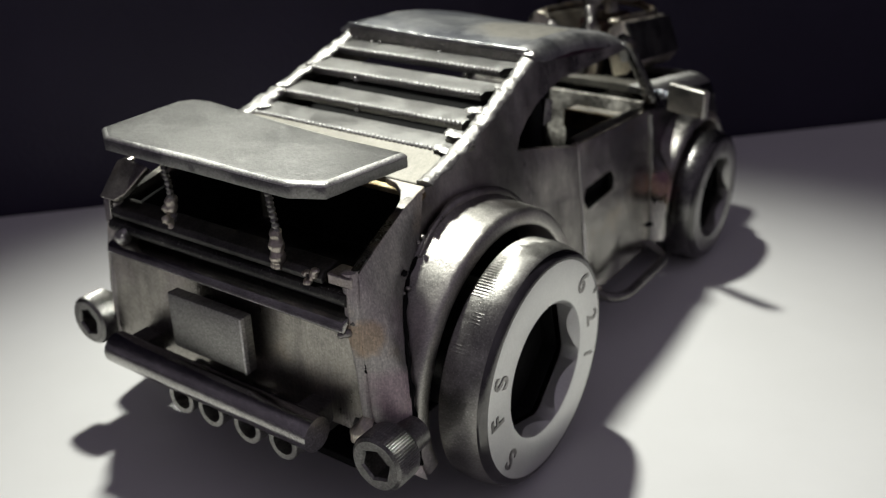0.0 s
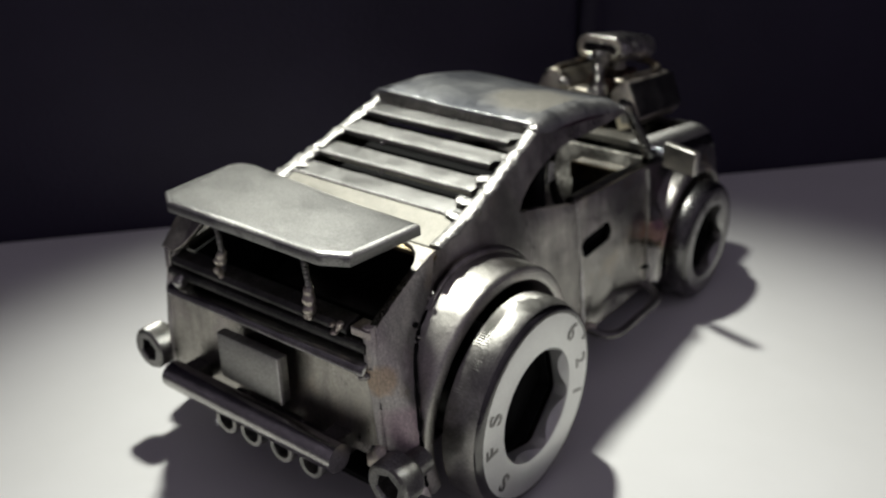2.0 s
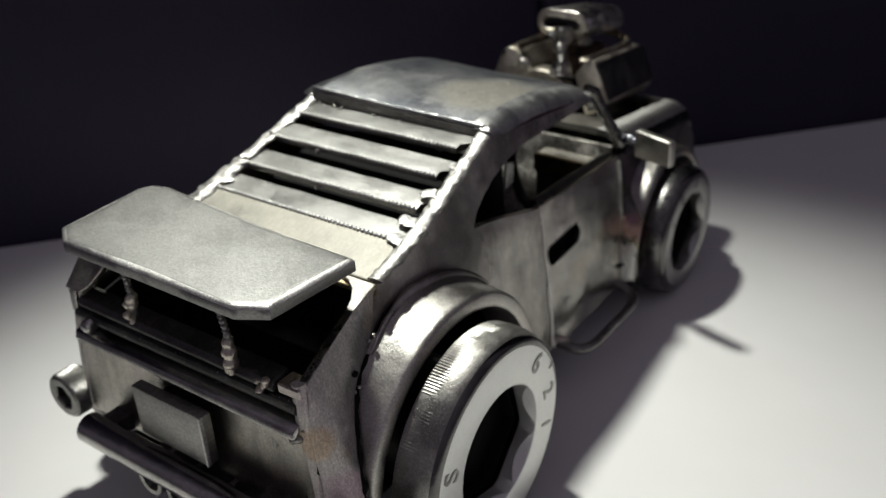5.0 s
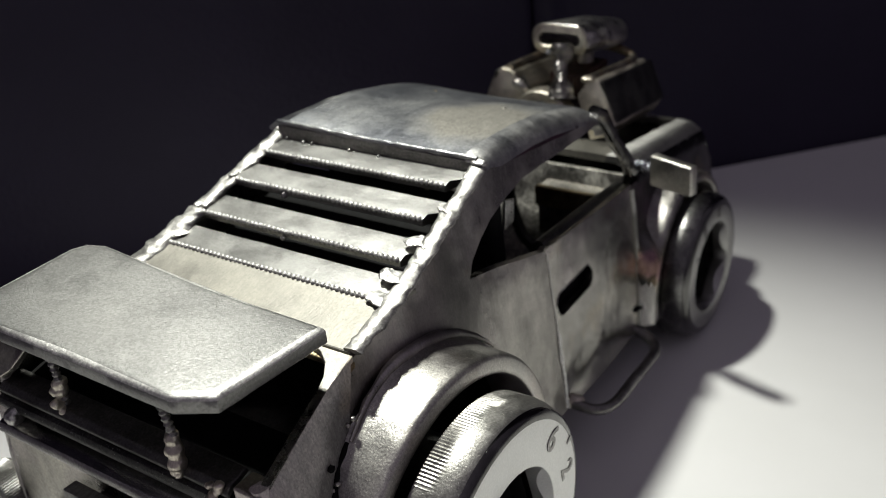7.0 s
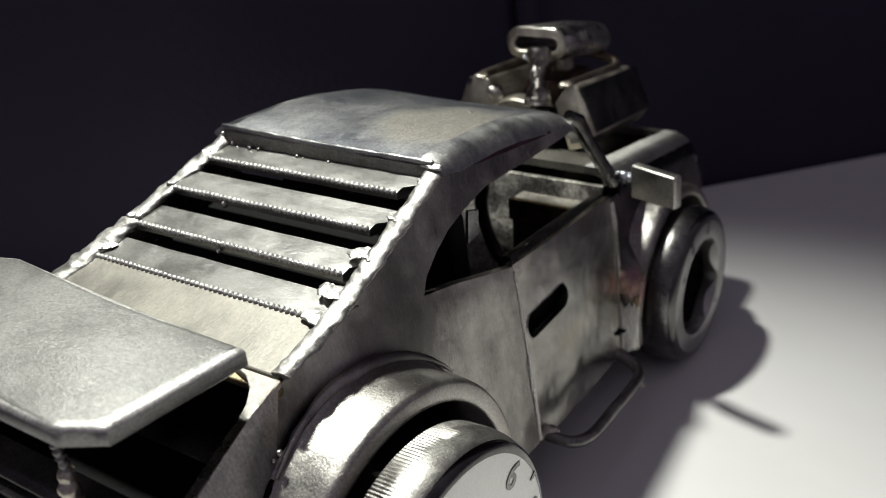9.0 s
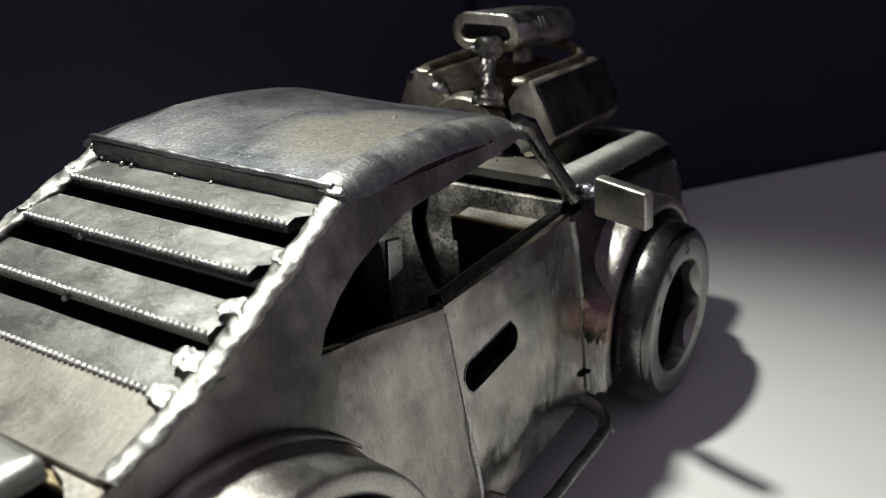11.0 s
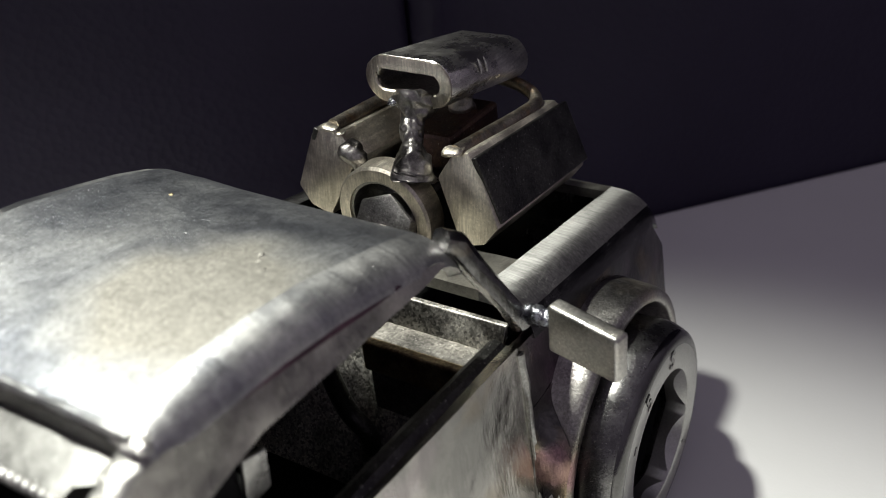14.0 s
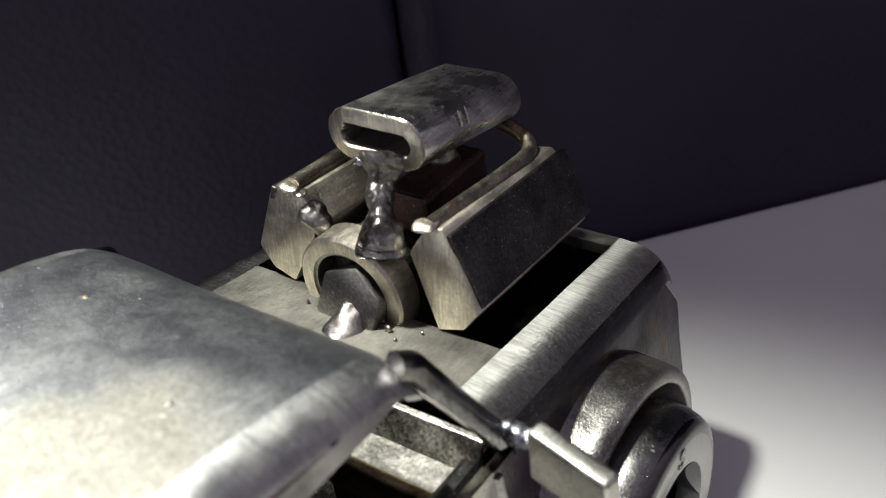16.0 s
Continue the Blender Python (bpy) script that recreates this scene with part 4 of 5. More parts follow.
REAR_MARKS = (("6", 43, 15.3, 5.2), ("'", 24, 16.2, 4.5), ("2", 9, 15.2, 4.6), ("1", -17, 15.0, 4.2), ("S", 160, 14.9, 5.2), ("F", 184, 15.0, 4.8), ("S", 222, 15.0, 4.8))
FRONT_MARKS = (("S", 78, 11.7, 3.4), ("5", 117, 11.7, 3.4), ("-", 148, 11.6, 3.8), ("1", -40, 11.6, 3.2))
for sign in (1, -1):
    wheel("rear_wheel", 41.5 if sign > 0 else -39.6, 32.3, 20.0, sign, 18.7, 20.0, 11.7, 45, 7.8, REAR_MARKS, "large round steel socket as a rear wheel")
    wheel("front_wheel", sign * 35.5, 125.6, 15.7, sign, 14.0, 15.6, 10.1, 47, 7.8, FRONT_MARKS, "smaller dark steel socket as a front wheel", M_TYRE_GLOSS, M_FACE_DULL)
for y, z in ((32.3, 20.0), (125.6, 15.7)):
    part("axle", tube([(-34.0 + (y > 100) * 6, y, z), (34.0 - (y > 100) * 6, y, z)], 11.0 - (y > 100) * 2.5, 24), M_DARK, car, smooth=True)


def fender(cy, cz, r_in, r_out, x0, x1, a0, a1, sign, label):
    """An arched band over a wheel, thick at the body and rounded at its outer edge."""
    bm, n, rows = bmesh.new(), 60, []
    prof = [(x0, r_in), (x1 - 0.3, r_in), (x1, r_in + 0.3), (x1 + 0.05, r_in + 0.8), (x1 - 0.1, r_out - 0.75), (x1 - 0.3, r_out - 0.35), (x1 - 0.8, r_out - 0.1), (x1 - 1.8, r_out + 0.02), (x0 + 2.0, r_out + 0.25), (x0, r_out + 0.9)]
    for i in range(n + 1):
        a = radians(a0 + (a1 - a0) * i / n)
        w = 0.14 * noise.noise(Vector((i * 0.25, cy, 1)))
        rows.append([bm.verts.new((sign * x, cy + (r + w) * math.cos(a), cz + (r + w) * math.sin(a))) for x, r in prof])
    m = len(prof)
    for a, b in zip(rows, rows[1:]):
        for k in range(m):
            bm.faces.new((a[k], a[(k + 1) % m], b[(k + 1) % m], b[k]))
    bm.faces.new(rows[0])
    bm.faces.new(rows[-1][::-1])
    return part("fender", bm, M_FENDER if cy < 100 else M_FENDER_FRONT, car, label, True, 45)


for sign in (1, -1):
    fender(33.6, 19.5, 21.6, 24.6, 25.0, 33.0 if sign > 0 else 30.8, -24, 205, sign, "scuffed steel ring half as a rear wheel arch")
    fender(126.2, 15.6, 17.2, 19.4, 22.5, 30.5, -14, 196, sign, "scuffed steel ring half as a front wheel arch")
    arc = [(33.6 + 25.7 * math.cos(radians(a)), 19.5 + 25.5 * math.sin(radians(a))) for a in range(38, 128, 6)]
    rr = [0.2 + 0.7 * math.sin(math.pi * k / (len(arc) - 1)) for k in range(len(arc))]
    part("fender_lip", tube([(sign * (side_x(y, z) + 0.9), y, z) for y, z in arc], rr, 10, wobble=0.5), M_QUARTER, car, "hammered lip of sheet over the wheel arch", True, 70)
    for k, (y, z) in enumerate(((15.2, 37.0), (20.5, 43.0), (12.0, 30.5))):
        part("weld_bead", lumps([(sign * (side_x(y, z) + 0.6), y, z), (sign * (side_x(y, z) + 1.0), y + 0.8, z + 0.7)], 0.32, 110 + k), M_QUARTER, car, smooth=True, angle=80)

# black tube that paints the shade in the crack where the flared sheet meets the arch
for sign in (1, -1):
    crack = []
    for k in range(26):
        u = 0.12 + 0.86 * k / 25
        a = radians(205 - 84 * u)
        y, z = 33.6 + 25.2 * math.cos(a), 19.5 + 25.2 * math.sin(a)
        x = 33.0 if sign > 0 else 28.5
        x += ease((u - 0.24) / 0.7) * (side_x(y, z) + 0.2 - x)
        crack.append((sign * (x + 0.15), y + 0.2 * noise.noise(Vector((k, 0, 5))), z + 0.2 * noise.noise(Vector((k, 3, 5)))))
    part("crack", tube(smooth_line(crack, 4), [0.34 + 0.3 * noise.noise(Vector((k * 0.16, sign, 2))) for k in range(101)], 8, wobble=0.6), M_SHADE_BLACK, car, "black tube painting the shaded crack along the wheel arch", True, 80)

# sheet behind the front wheel, bent out to the arch's rim
def web_point(u, v, sign, out=0.0):
    a = radians(198 - 70 * u)
    y1, z = 126.2 + (19.6 + out) * math.cos(a), 15.6 + 19.6 * math.sin(a)
    y0 = 105.1 + (z - 10.3) * 0.104 - max(0.0, z - 28) * 0.04
    x0 = side_x(y0, z) + 0.15 + out
    x1 = 30.45 + out
    x1 += ease((u - 0.62) / 0.34) * (side_x(y1, z) + 0.1 - x1)
    p = Vector((x0 + (x1 - x0) * (1 - (1 - v) ** 1.25), y0 + (y1 - y0) * v**1.2, z))
    return Vector((sign * (p.x + 0.12 * noise.noise(p * 0.3)), p.y + 0.1 * noise.noise(p * 0.7), p.z))


def web_sheet(u0, u1, sign, out=0.0, ragged=0.0):
    bm, n, m, rows = bmesh.new(), 36, 18, []
    for j in range(m + 1):
        v = 0.01 + 0.98 * j / m
        low = u0 + 0.03 * noise.noise(Vector((j * 0.9, 2, sign)))
        high = u1 + ragged * (noise.noise(Vector((j * 0.45, 7, sign))) + 0.5 * noise.noise(Vector((j * 1.1, 5, sign))))
        rows.append([bm.verts.new(web_point(low + (high - low) * i / n, v, sign, out)) for i in range(n + 1)])
    for a, b in zip(rows, rows[1:]):
        for k in range(n):
            bm.faces.new((a[k], a[k + 1], b[k + 1], b[k]))
    return bm


for sign in (1, -1):
    part("wheel_web", web_sheet(0.03, 0.98, sign), M_FLANK, car, "dark sheet bent out to the front arch with a pink heat tint", True, 60)
    # black lumps stand for the shade in two small holes
    for y, z, r in ((103.7, 14.7, 0.45), (105.4, 14.4, 0.55)):
        part("burnt_hole", lumps([(sign * (side_x(y, z) + 0.05), y, z), (sign * (side_x(y, z) + 0.05), y + 0.3, z + 0.2)], r, 301, flat=0.5), M_SHADE_BLACK, car, "small black lump painting a hole's shade at the seam", True)
    part("filed_patch", web_sheet(0.04, 0.42, sign, 0.1, 0.05), M_FILED, car, "brightly filed patch below the pink heat tint", True, 60)

# running board loops
for sign in (1, -1):
    pts = [(26.5, 75.6, 11.0), (29.5, 75.6, 10.6), (32.6, 76.6, 10.2), (34.2, 80.2, 10.0), (34.2, 88, 9.8), (34.2, 95, 9.7), (33.8, 99.4, 9.7), (31.8, 102.2, 9.8), (28.8, 103.2, 10.2), (26.0, 103.4, 10.6)]
    part("step_loop", tube(smooth_line([(sign * x, y, z) for x, y, z in pts], 6), 1.0, 14), M_HEX, car, "dark bent wire loop as a side step", True)
    part("weld_bead", lumps([(sign * 27.6, 75.6, 11.2), (sign * 28.2, 76.2, 10.8)], 1.0, 131), M_ENGINE, car, smooth=True)

# floor pan and closing sheets below; the pan's black paints the cabin's shade
part("floor_pan", box(-24.5, 24.5, 5.4, 150, 10.6, 12.0, 0.2), M_SHADE_BLACK, car, "floor plate under the cabin, its shade painted black")
part("front_panel", prism([(12, 152.2), (36, 152.4), (36, 151.0), (12, 150.8)], lambda z, y: (-21, y, z), lambda z, y: (21, y, z), 0.2), M_BODY, car, "plain steel nose panel")

# flared sheet from the rear corner and the boot's edge out to the wheel arch
FLARE_EDGE = [(4.4, 18.9), (4.4, 27.0), (4.5, 36.0), (6.2, 43.8), (13.8, 46.3), (20.6, 48.5), (25.4, 49.6)]
for sign in (1, -1):
    edge_yz = [q for q in along([(y, z, 0) for y, z in FLARE_EDGE], 0.9)]
    bm, n, m, rows = bmesh.new(), len(edge_yz) - 1, 16, []
    for i, q in enumerate(edge_yz):
        u = i / n
        y, z = q.x, q.y
        a = radians(205 - 84 * u)
        inner = Vector((side_x(max(5, y), z) + 0.12, y, z))
        swing = ease((u - 0.24) / 0.7)
        outer = Vector((33.0, 33.6 + 25.0 * math.cos(a), 19.5 + 25.0 * math.sin(a)))
        outer.x = min(outer.x, 33.0 if sign > 0 else 28.5)
        outer.x += swing * (side_x(outer.y, outer.z) + 0.1 - outer.x)
        row = []
        for j in range(m + 1):
            v = j / m
            bend = 1.0 + 0.8 * (1 - u)
            p = Vector((inner.x + (outer.x - inner.x) * (1 - (1 - v) ** bend), inner.y + (outer.y - inner.y) * v**bend, inner.z + (outer.z - inner.z) * v))
            p += Vector((0.8, -0.6, 0.2)) * (0.16 * noise.noise(p * 0.22) + 0.07 * noise.noise(p * 0.6) + 0.25 * math.sin(math.pi * v) * swing)
            row.append(bm.verts.new((sign * p.x, p.y, p.z)))
        rows.append(row)
    for a, b in zip(rows, rows[1:]):
        for j in range(m):
            bm.faces.new((a[j], a[j + 1], b[j + 1], b[j]))
    bmesh.ops.recalc_face_normals(bm, faces=bm.faces)
    out = bmesh.ops.extrude_face_region(bm, geom=bm.faces[:])
    bmesh.ops.translate(bm, vec=(-sign * 1.0, 0.7, -0.3), verts=[v for v in out["geom"] if isinstance(v, bmesh.types.BMVert)])
    part("quarter_flare", bm, M_FLARE, car, "filed sheet flaring out to the rear wheel arch with heat tints", True, 50)
    # rounded web in the boot opening's corner
    web = [(23.4, 25.6), (16.0, 25.6), (18.6, 24.9), (20.4, 23.6), (21.7, 21.6), (22.6, 18.6), (23.2, 14.4), (23.9, 14.4)]
    part("corner_web", prism([(sign * x, y) for x, y in web], lambda x, y: (x, y, 44.1 + (y - 6.4) * 0.288), lambda x, y: (x, y, 43.2 + (y - 6.4) * 0.288), 0.12), M_FLARE, car, "rounded steel web in the boot opening's corner")

# rounded rear corners of the shell
for sign in (1, -1):
    pts = [(sign * (side_x(5, z) - 1.3), 5.6 + (0.05 * (z - 36) if z > 36 else 0), z) for z in (18.8, 23, 27, 31, 35, 38, 41, 44)]
    part("corner_bead", tube(pts, [1.5, 1.5, 1.45, 1.5, 1.6, 1.5, 1.4, 1.2], 16, wobble=0.2), M_FLARE, car, "rounded welded rear corner with heat tints", True, 70)

# A-pillars, mirrors
for sign in (1, -1):
    pts = [(20.0, 101.4, 56.0), (20.6, 102.8, 55.2), (21.6, 105.2, 50.6), (23.0, 108.2, 45.2), (24.0, 110.0, 41.6)]
    part("windscreen_pillar", tube([(sign * x, y, z - (sign < 0) * 1.2) for x, y, z in pts], [1.5, 1.55, 1.35, 1.25, 1.35], 12, wobble=0.2), M_PILLAR, car, "dark round bar as a windscreen pillar", True)
    part("weld_bead", lumps([(sign * 20.3, 102.3, 56.0 - (sign < 0) * 2), (sign * 20.8, 103.2, 55.6 - (sign < 0) * 2)], 0.6, 141), M_PILLAR, car, smooth=True)
    if sign < 0:
        continue
    bm = prism([(0, 0), (9.4, -0.4), (9.4, -6.2), (0, -6.2)], lambda u, v: (28.2 + u * 0.965, 108.0 - u * 0.24, 46.4 + v), lambda u, v: (28.2 + u * 0.965 + 0.5, 108.0 - u * 0.24 + 2.1, 46.4 + v), 0.5, 3)
    mirror = part("wing_mirror", bm, M_FENDER, car, "square steel block as a wing mirror", True, 30)
    part("mirror_arm", lumps([(sign * 24.8, 110.2, 42.9), (sign * 26.0, 110.2, 43.2), (sign * 27.4, 110.0, 43.1), (sign * 28.8, 109.8, 43.0)], 0.92, 145, spread=0.25), M_BLUED, mirror, "melted bluish arm of the mirror", True)

# bonnet with an opening for the engine
def hood_z(x, y):
    z = 43.6 - 0.15 * (y - 112)
    ax = abs(x)
    if ax > 18:
        z -= 0.06 * (ax - 18)
    if ax > 20.1:
        z -= 5.0 - math.sqrt(max(0.0, 25.0 - (ax - 20.1) ** 2))
    if y > 149.8:
        z -= 0.14 * (y - 149.8) ** 2
    return z


half_xs = [9, 18, 19.4, 20.4, 21.4, 22.3, 23.1, 23.8, 24.3, 24.7, 24.95, 25.06]
xs = [-x for x in half_xs[::-1]] + [0] + half_xs
ys = [111.0, 111.5, 114, 117.5, 120.6, 125, 130, 135, 140, 144, 148, 149.8, 151.2, 152.6, 153.8]
def bonnet_piece(wanted, name, material, label):
    bm = bmesh.new()
    vs = [[bm.verts.new((x * (1 - 0.0009 * (y - 111) - 0.006 * max(0.0, y - 149.8)), y + 0.25 * noise.noise(Vector((x * 0.3, y, 0))) * (y < 112), hood_z(x, y) + 0.1 * noise.noise(Vector((x * 0.2, y * 0.2, 9))))) for y in ys] for x in xs]
    for i in range(len(xs) - 1):
        for j in range(len(ys) - 1):
            x = (xs[i] + xs[i + 1]) / 2
            if wanted(x, ys[j]) and not (abs(x) < 18 and 120 < ys[j] and ys[j + 1] <= 148):
                bm.faces.new((vs[i][j], vs[i + 1][j], vs[i + 1][j + 1], vs[i][j + 1]))
    bmesh.ops.delete(bm, geom=[v for v in bm.verts if not v.link_faces], context="VERTS")
    bmesh.ops.recalc_face_normals(bm, faces=bm.faces)
    bmesh.ops.solidify(bm, geom=bm.faces[:], thickness=1.4)
    part(name, bm, material, car, label, True, 50)


bonnet_piece(lambda x, y: abs(x) < 18 and y < 120, "cowl", M_DECK, "dull steel cowl between windscreen and engine")
bonnet_piece(lambda x, y: abs(x) < 18 and y > 140, "nose_strip", M_DECK, "dull steel strip in front of the engine opening")
bonnet_piece(lambda x, y: 18 < x < 23.8, "bonnet_side", M_HOOD, "brightly filed strip along the bonnet's side")
bonnet_piece(lambda x, y: -23.8 < x < -18, "bonnet_side", M_HOOD, "brightly filed strip along the bonnet's side")
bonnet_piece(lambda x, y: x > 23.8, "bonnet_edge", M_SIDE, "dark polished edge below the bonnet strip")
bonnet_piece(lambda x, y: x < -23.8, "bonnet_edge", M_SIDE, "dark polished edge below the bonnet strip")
# added plate against stray light under the cowl
part("bulkhead", box(-21.5, 21.5, 110.4, 113.0, 19, 38, 0.1), M_SHADE_BLACK, car, "added black plate that stops stray light under the cowl")
# the engine bay's shade is put into the black of tray and walls
part("engine_bay", box(-20, 20, 113, 151, 18, 19, 0.1), M_SHADE_BLACK, car, "tray under the engine, its shade painted black")
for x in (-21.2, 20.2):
    part("engine_bay", box(x, x + 1.0, 113, 150, 19, 36, 0.1), M_SHADE_BLACK, car)

# cabin: firewall, dash box, steering hoop, seats
part("firewall", prism([(97.2, 19), (106.8, 36), (109.2, 41.0), (110.0, 41.0), (107.6, 36), (98.0, 19)], lambda y, z: (-22.4, y, z), lambda y, z: (22.4, y, z), 0.15), M_FIREWALL, car, "speckled dark plate under the windscreen")
dash = part("dash_box", box(7.0, 21.0, 102.6, 107.0, 26, 38.6, 0.25), M_SPECKLE, car, "dark square dash box")
part("dash_edge", box(6.8, 21.1, 101.8, 103.2, 34.8, 39.0, 0.3), M_RUST, dash, "yellowish rusty edge along the dash box")
pts = [(-3.5, 99.0, 45.5), (1.0, 99.8, 44.8), (3.0, 100, 42.6), (2.2, 100, 38.6), (2.6, 100, 34.6), (4.6, 100, 29.0), (7.4, 100.2, 25.6), (6.0, 101, 21.0), (0, 102, 18)]
part("steering_hoop", tube(smooth_line(pts, 6), 1.25, 12), M_BLACK, car, "black bent bar beside the dash box", True)


# the cabin's shade is put into the seats' black
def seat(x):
    base = part("seat", box(x - 7, x + 7, 66, 84, 14, 21, 1.5, 3), M_SHADE_BLACK, car, "dark boxy seat in the cabin", True)
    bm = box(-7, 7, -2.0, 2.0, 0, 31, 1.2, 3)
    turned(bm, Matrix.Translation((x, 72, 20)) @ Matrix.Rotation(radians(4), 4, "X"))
    part("seat_back", bm, M_SHADE_BLACK, base, smooth=True)


seat(11)
seat(-11)
part("cabin_clip", prism([(71.4, 45.4), (74.4, 45.8), (74.8, 49.8), (72.0, 50.6)], lambda y, z: (17.9, y, z), lambda y, z: (18.5, y - 0.1, z), 0.12), M_BOLT, car, "small pale steel tab beside the seat back")

# engine
engine = part("engine_block", turned(lathe([(0, 5.3), (0, 6.9), (0.35, 7.25), (3.5, 7.25), (3.8, 6.9), (3.8, 5.3)], 64, closed=True), Matrix.Translation((-0.8, 118.6, 45.0)) @ Matrix.Rotation(radians(90), 4, "Z")), M_ENGINE, car, "thick steel ring as the engine's rear end", True, 30)
part("ring_lining", turned(lathe([(0.3, 4.9), (0.3, 5.5), (3.6, 5.5), (3.6, 4.9)], 48, closed=True), Matrix.Translation((-0.8, 118.6, 45.0)) @ Matrix.Rotation(radians(90), 4, "Z")), M_PLATE, engine, smooth=True)
bm = bmesh.new()
bmesh.ops.create_cone(bm, cap_ends=True, segments=6, radius1=4.75, radius2=4.75, depth=4.2)
bmesh.ops.bevel(bm, geom=bm.edges[:], offset=0.35, segments=2, affect="EDGES", profile=0.5)
turned(bm, Matrix.Translation((0.1, 118.8, 44.0)) @ Matrix.Rotation(radians(-22), 4, "X") @ Matrix.Rotation(radians(90), 4, "X") @ Matrix.Rotation(radians(50), 4, "Z"))
part("crank_bolt", bm, M_HEX, engine, "hexagon bolt head inside the ring", True, 25)
drip = along([(0.3, 117.6, 44.6), (0.4, 116.9, 43.8), (0.5, 116.2, 42.8), (0.6, 115.4, 41.6)], 0.3)
part("weld_bead", rough(tube(drip, [1.0 + 0.17 * k for k in range(len(drip))], 32), 0.3, 1.6), M_STEM, engine, "shiny weld below the bolt head", True, 70)
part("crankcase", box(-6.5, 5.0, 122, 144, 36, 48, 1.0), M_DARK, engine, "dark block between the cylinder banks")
BANK = [(6.6, 51.2), (9.0, 54.8), (11.0, 55.1), (12.4, 53.8), (15.4, 46.0), (13.4, 43.4), (10.0, 42.4)]
for sign in (1, -1):
    dx = 0 if sign > 0 else -0.4
    bank = part("cylinder_bank", prism(BANK if sign > 0 else [(x - 1.6 * (x < 10) + 0.6, z) for x, z in BANK], lambda x, z: (sign * x + dx, 120.8 + 0.12 * (z - 48), z), lambda x, z: (sign * x + dx, 145.6, z - 2.4), 0.35), M_ENGINE, engine, "slanted steel block as a cylinder bank", True, 25)
    part("bank_cover", prism([(11.6, 54.6), (12.4, 54.8), (15.6, 46.4), (14.8, 46.0)], lambda x, z: (sign * x + dx, 121.4, z), lambda x, z: (sign * x + dx, 146.4, z - 2.4), 0.2), M_BLACK, bank, "dark flat cover plate")
    part("weld_bead", lumps([(sign * 9.0 + dx, 121.4, 55.2), (sign * 8.2 + dx, 121.8, 54.6), (sign * 9.8 + dx, 121.6, 55.2)], 0.85, 160 + sign, flat=0.45), M_ENGINE, bank, smooth=True)
    if sign < 0:
        part("weld_bead", rough(lumps([(-6.4, 121.6, 51.4), (-5.9, 122.0, 50.2), (-7.2, 121.6, 52.8)], 1.15, 167, flat=0.8), 0.15, 1.4), M_STEM, bank, "burnt weld run on the bank's inner edge", True, 70)
pts = [(9.3, 121.8, 54.9), (9.6, 128, 54.4), (9.9, 137, 53.6), (9.6, 142.4, 53.3), (7.0, 145.0, 53.9), (2.5, 145.8, 54.6), (-3.5, 145.8, 54.6), (-7.6, 144.8, 54.0), (-9.9, 141.6, 53.8), (-10.1, 132, 54.5), (-9.9, 122.2, 55.2)]
part("fuel_rail", tube(smooth_line(pts, 6), 0.95, 12), M_ROD, engine, "bent rusty wire over both banks", True)
# intake scoop: a flattened tube
bm, n, rows = bmesh.new(), 48, []
for y, zc, grow in ((126.3, 61.25, 0.1), (126.0, 61.25, -0.1), (126.0, 61.25, -1.7), (127.0, 61.1, -1.75), (138, 59.3, -1.75), (146.4, 58.0, -1.75), (146.4, 58.0, -0.3), (146.0, 58.0, 0.0), (139.0, 59.2, 0.05), (132.0, 60.35, 0.05)):
    ring = []
    for k in range(n):
        a = 2 * math.pi * k / n
        sx = math.copysign(3.45, math.cos(a))
        r = 3.0 + grow
        ring.append(bm.verts.new((0.3 + sx + r * math.cos(a) + 0.08 * noise.noise(Vector((k * 0.4, y, 0))), y, zc + r * 1.02 * math.sin(a) + 0.12 * noise.noise(Vector((k * 0.35, y, 4))))))
    rows.append(ring)
for i in range(len(rows)):
    a, b = rows[i], rows[(i + 1) % len(rows)]
    for k in range(n):
        bm.faces.new((a[k], a[(k + 1) % n], b[(k + 1) % n], b[k]))
scoop = part("intake_scoop", bm, M_SCOOP, engine, "flattened steel tube as an air intake", True, 40)
bm, rows = bmesh.new(), []
for y, grow in ((126.4, 0.04), (125.9, 0.02), (125.75, -0.25), (125.7, -1.5), (125.9, -1.68), (126.6, -1.72)):
    rows.append([bm.verts.new((0.3 + math.copysign(3.45, math.cos(a)) + (3.0 + grow) * math.cos(a), y + 0.05 * noise.noise(Vector((a * 6, 3, grow))), 61.25 + (3.0 + grow) * 1.02 * math.sin(a) + 0.16 * noise.noise(Vector((a * 2.5, 1, 2))) - (0.7 * math.exp(-((a - 2.2) / 0.16) ** 2) if grow < -1 else 0.0))) for a in [2 * math.pi * (k + 0.5) / 48 for k in range(48)]])
for a, b in zip(rows, rows[1:]):
    for k in range(48):
        bm.faces.new((a[k], a[(k + 1) % 48], b[(k + 1) % 48], b[k]))
part("scoop_mouth", bm, M_ENGINE, scoop, "pale filed rim round the intake's mouth", True, 40)
stem = along(smooth_line([(3.0, 120.9, 50.4), (2.9, 121.7, 52.6), (2.5, 122.6, 54.4), (1.9, 123.8, 56.0), (1.5, 125.2, 57.6), (1.2, 126.4, 58.8)], 6), 0.22)
thick = [float(np.interp(k / (len(stem) - 1), [0, 0.18, 0.32, 0.45, 0.6, 0.75, 0.88, 1], [3.2, 2.5, 1.8, 1.35, 1.5, 1.4, 2.0, 3.4])) for k in range(len(stem))]
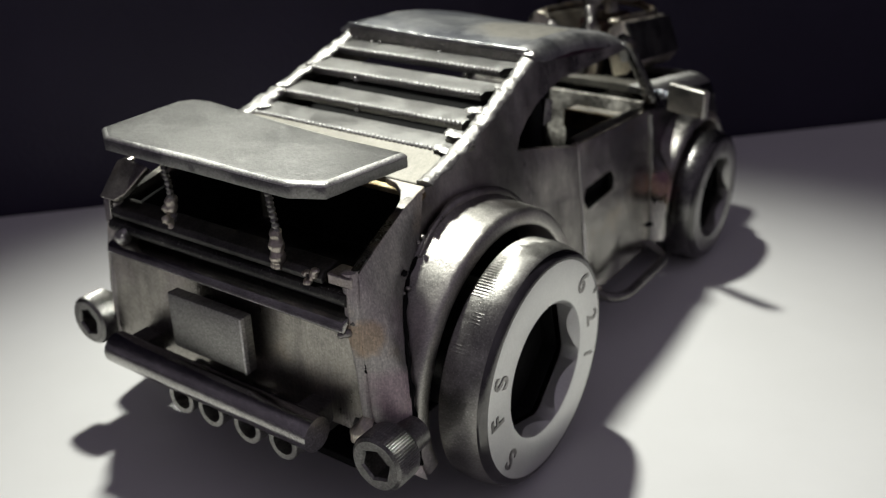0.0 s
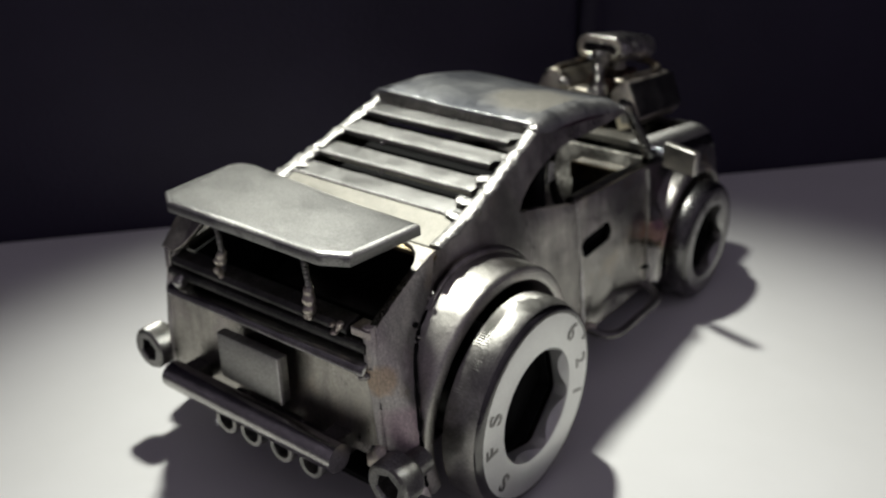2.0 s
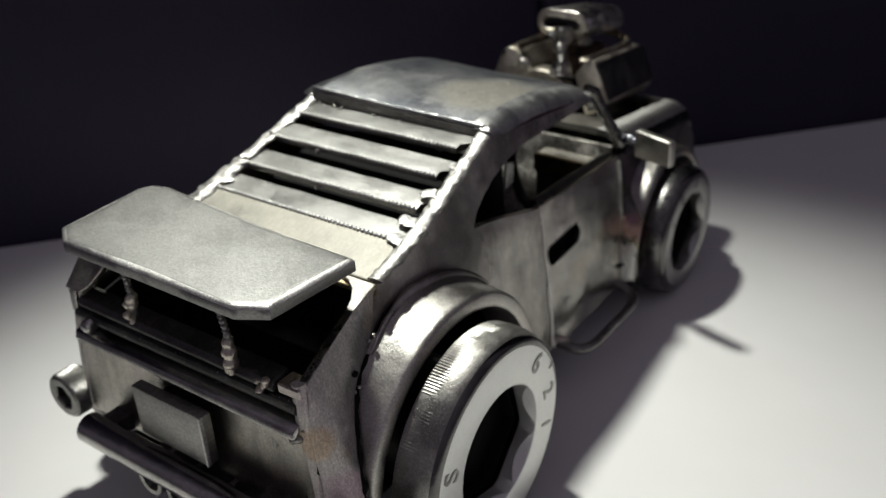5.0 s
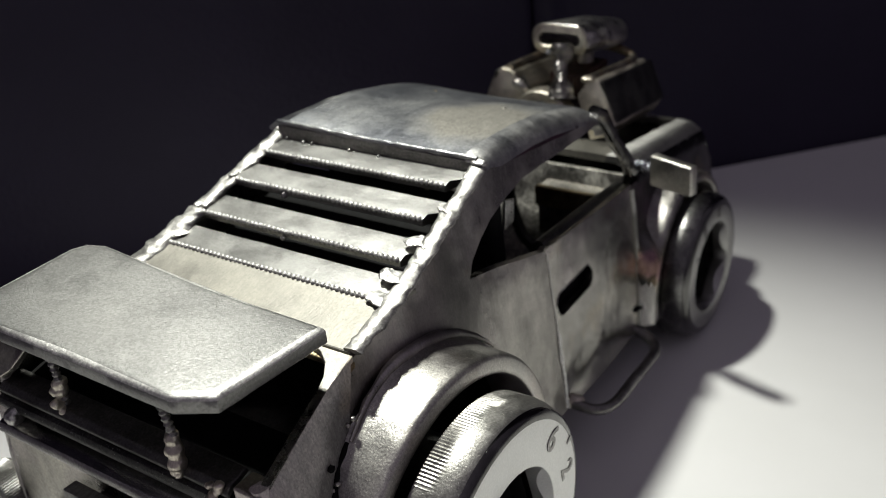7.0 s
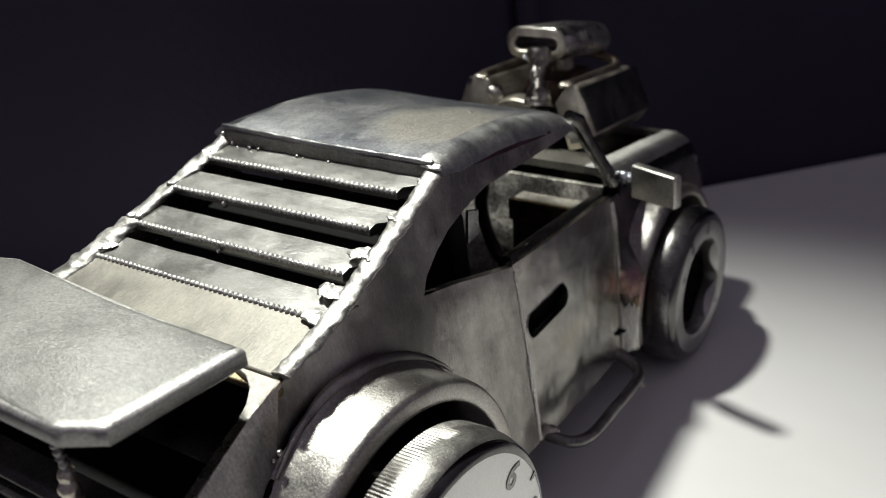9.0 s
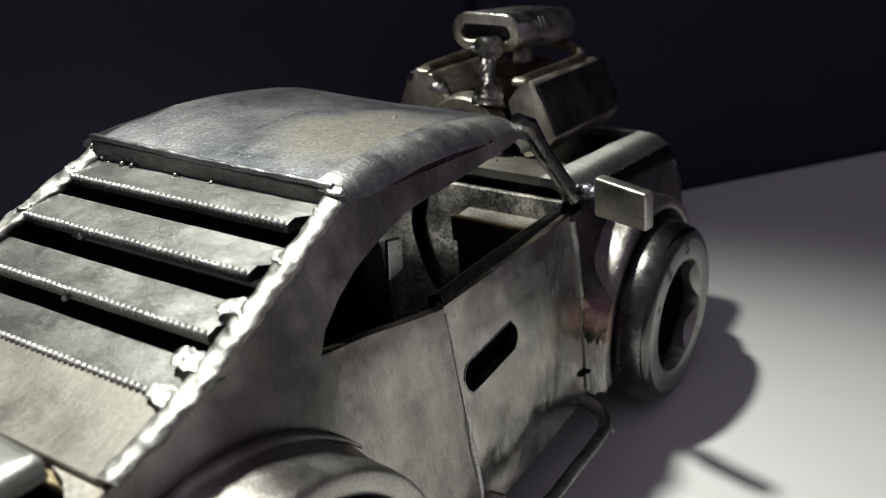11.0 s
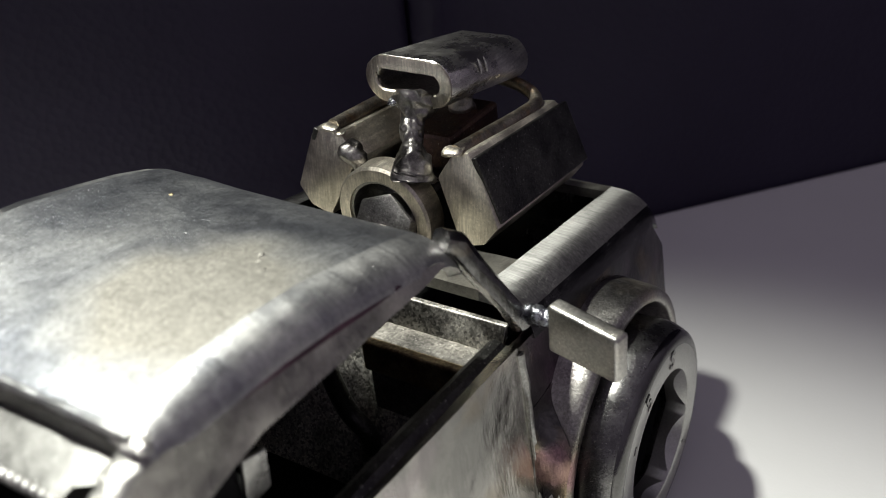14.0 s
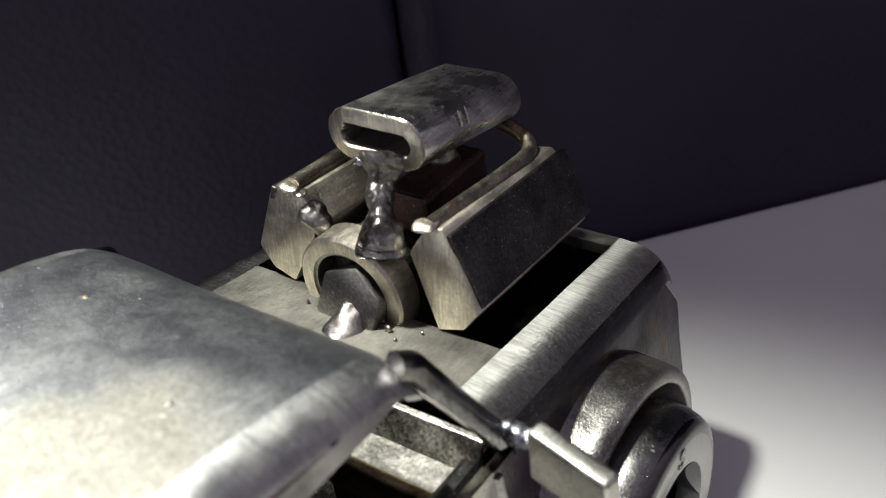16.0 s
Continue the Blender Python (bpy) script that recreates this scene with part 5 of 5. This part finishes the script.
part("scoop_stem", rough(rough(tube(stem, thick, 48), 0.55, 2.4), 0.18, 0.8), M_STEM, scoop, "lumpy burnt weld column under the intake", True, 70)
part("weld_bead", rough(lumps([(-1.6, 125.4, 58.7), (0.2, 125.3, 58.5), (1.8, 125.4, 58.7)], 0.85, 172, flat=0.6), 0.2, 0.8), M_BLUED, scoop, "bright weld under the intake's mouth", True, 70)
part("scoop_stem", rough(tube(along([(1.6, 137.0, 50), (1.2, 136.8, 54), (0.9, 136.6, 57.4)], 0.3), 1.7, 20), 0.5, 1.4), M_STEM, scoop, "rear weld column under the intake", True, 70)
for k, (x, y) in enumerate(((4.9, 133.2), (5.1, 134.6))):
    tick = [(x * 0 + 0.3 + 3.45 + 3.2 * math.cos(radians(a)), y + 0.3 * (a - 20) / 40, 60.75 - 0.16 * (y - 132) + 3.25 * math.sin(radians(a))) for a in range(0, 42, 6)]
    part("spatter_drop", tube(tick, [0.05, 0.14, 0.18, 0.19, 0.17, 0.13, 0.05], 8), M_WELD, scoop, "small bright scratch on the intake", True)
part("injector_block", box(-3.5, 4.5, 128, 141, 48, 53.4, 0.6), M_OXIDE, engine, "dark block under the intake")

# pin holes left in the welds of the rear corner, black lumps painting their shade
for k, (y, z, r) in enumerate(((5.4, 33.6, 0.32), (5.2, 30.6, 0.42), (5.0, 29.8, 0.3), (8.8, 27.4, 0.24), (15.6, 40.2, 0.5), (13.2, 35.6, 0.45), (108.2, 14.2, 0.5), (109.4, 14.8, 0.35))):
    bm = bmesh.new()
    bmesh.ops.create_icosphere(bm, subdivisions=2, radius=r)
    bmesh.ops.translate(bm, vec=(side_x(y, z) + (0.0 if y < 6 else 1.0 if y < 20 else 0.2), y - 0.4 * (y < 6), z), verts=bm.verts)
    part("pin_hole", rough(bm, 0.25, 0.4), M_SHADE_BLACK, car, smooth=True)

# loose crumbs of slag on the cowl and the engine
for k, (x, y, z, r) in enumerate(((5.4, 117.2, 43.0, 0.42), (4.0, 118.0, 42.9, 0.25), (7.2, 116.0, 43.1, 0.2), (-6.2, 117.0, 43.0, 0.22), (9.0, 118.6, 42.8, 0.2))):
    bm = bmesh.new()
    bmesh.ops.create_icosphere(bm, subdivisions=2, radius=r)
    bmesh.ops.translate(bm, vec=(x, y, z + r * 0.4), verts=bm.verts)
    part("slag_crumb", rough(bm, r * 0.7, r * 1.2), M_STEM, car, smooth=True)
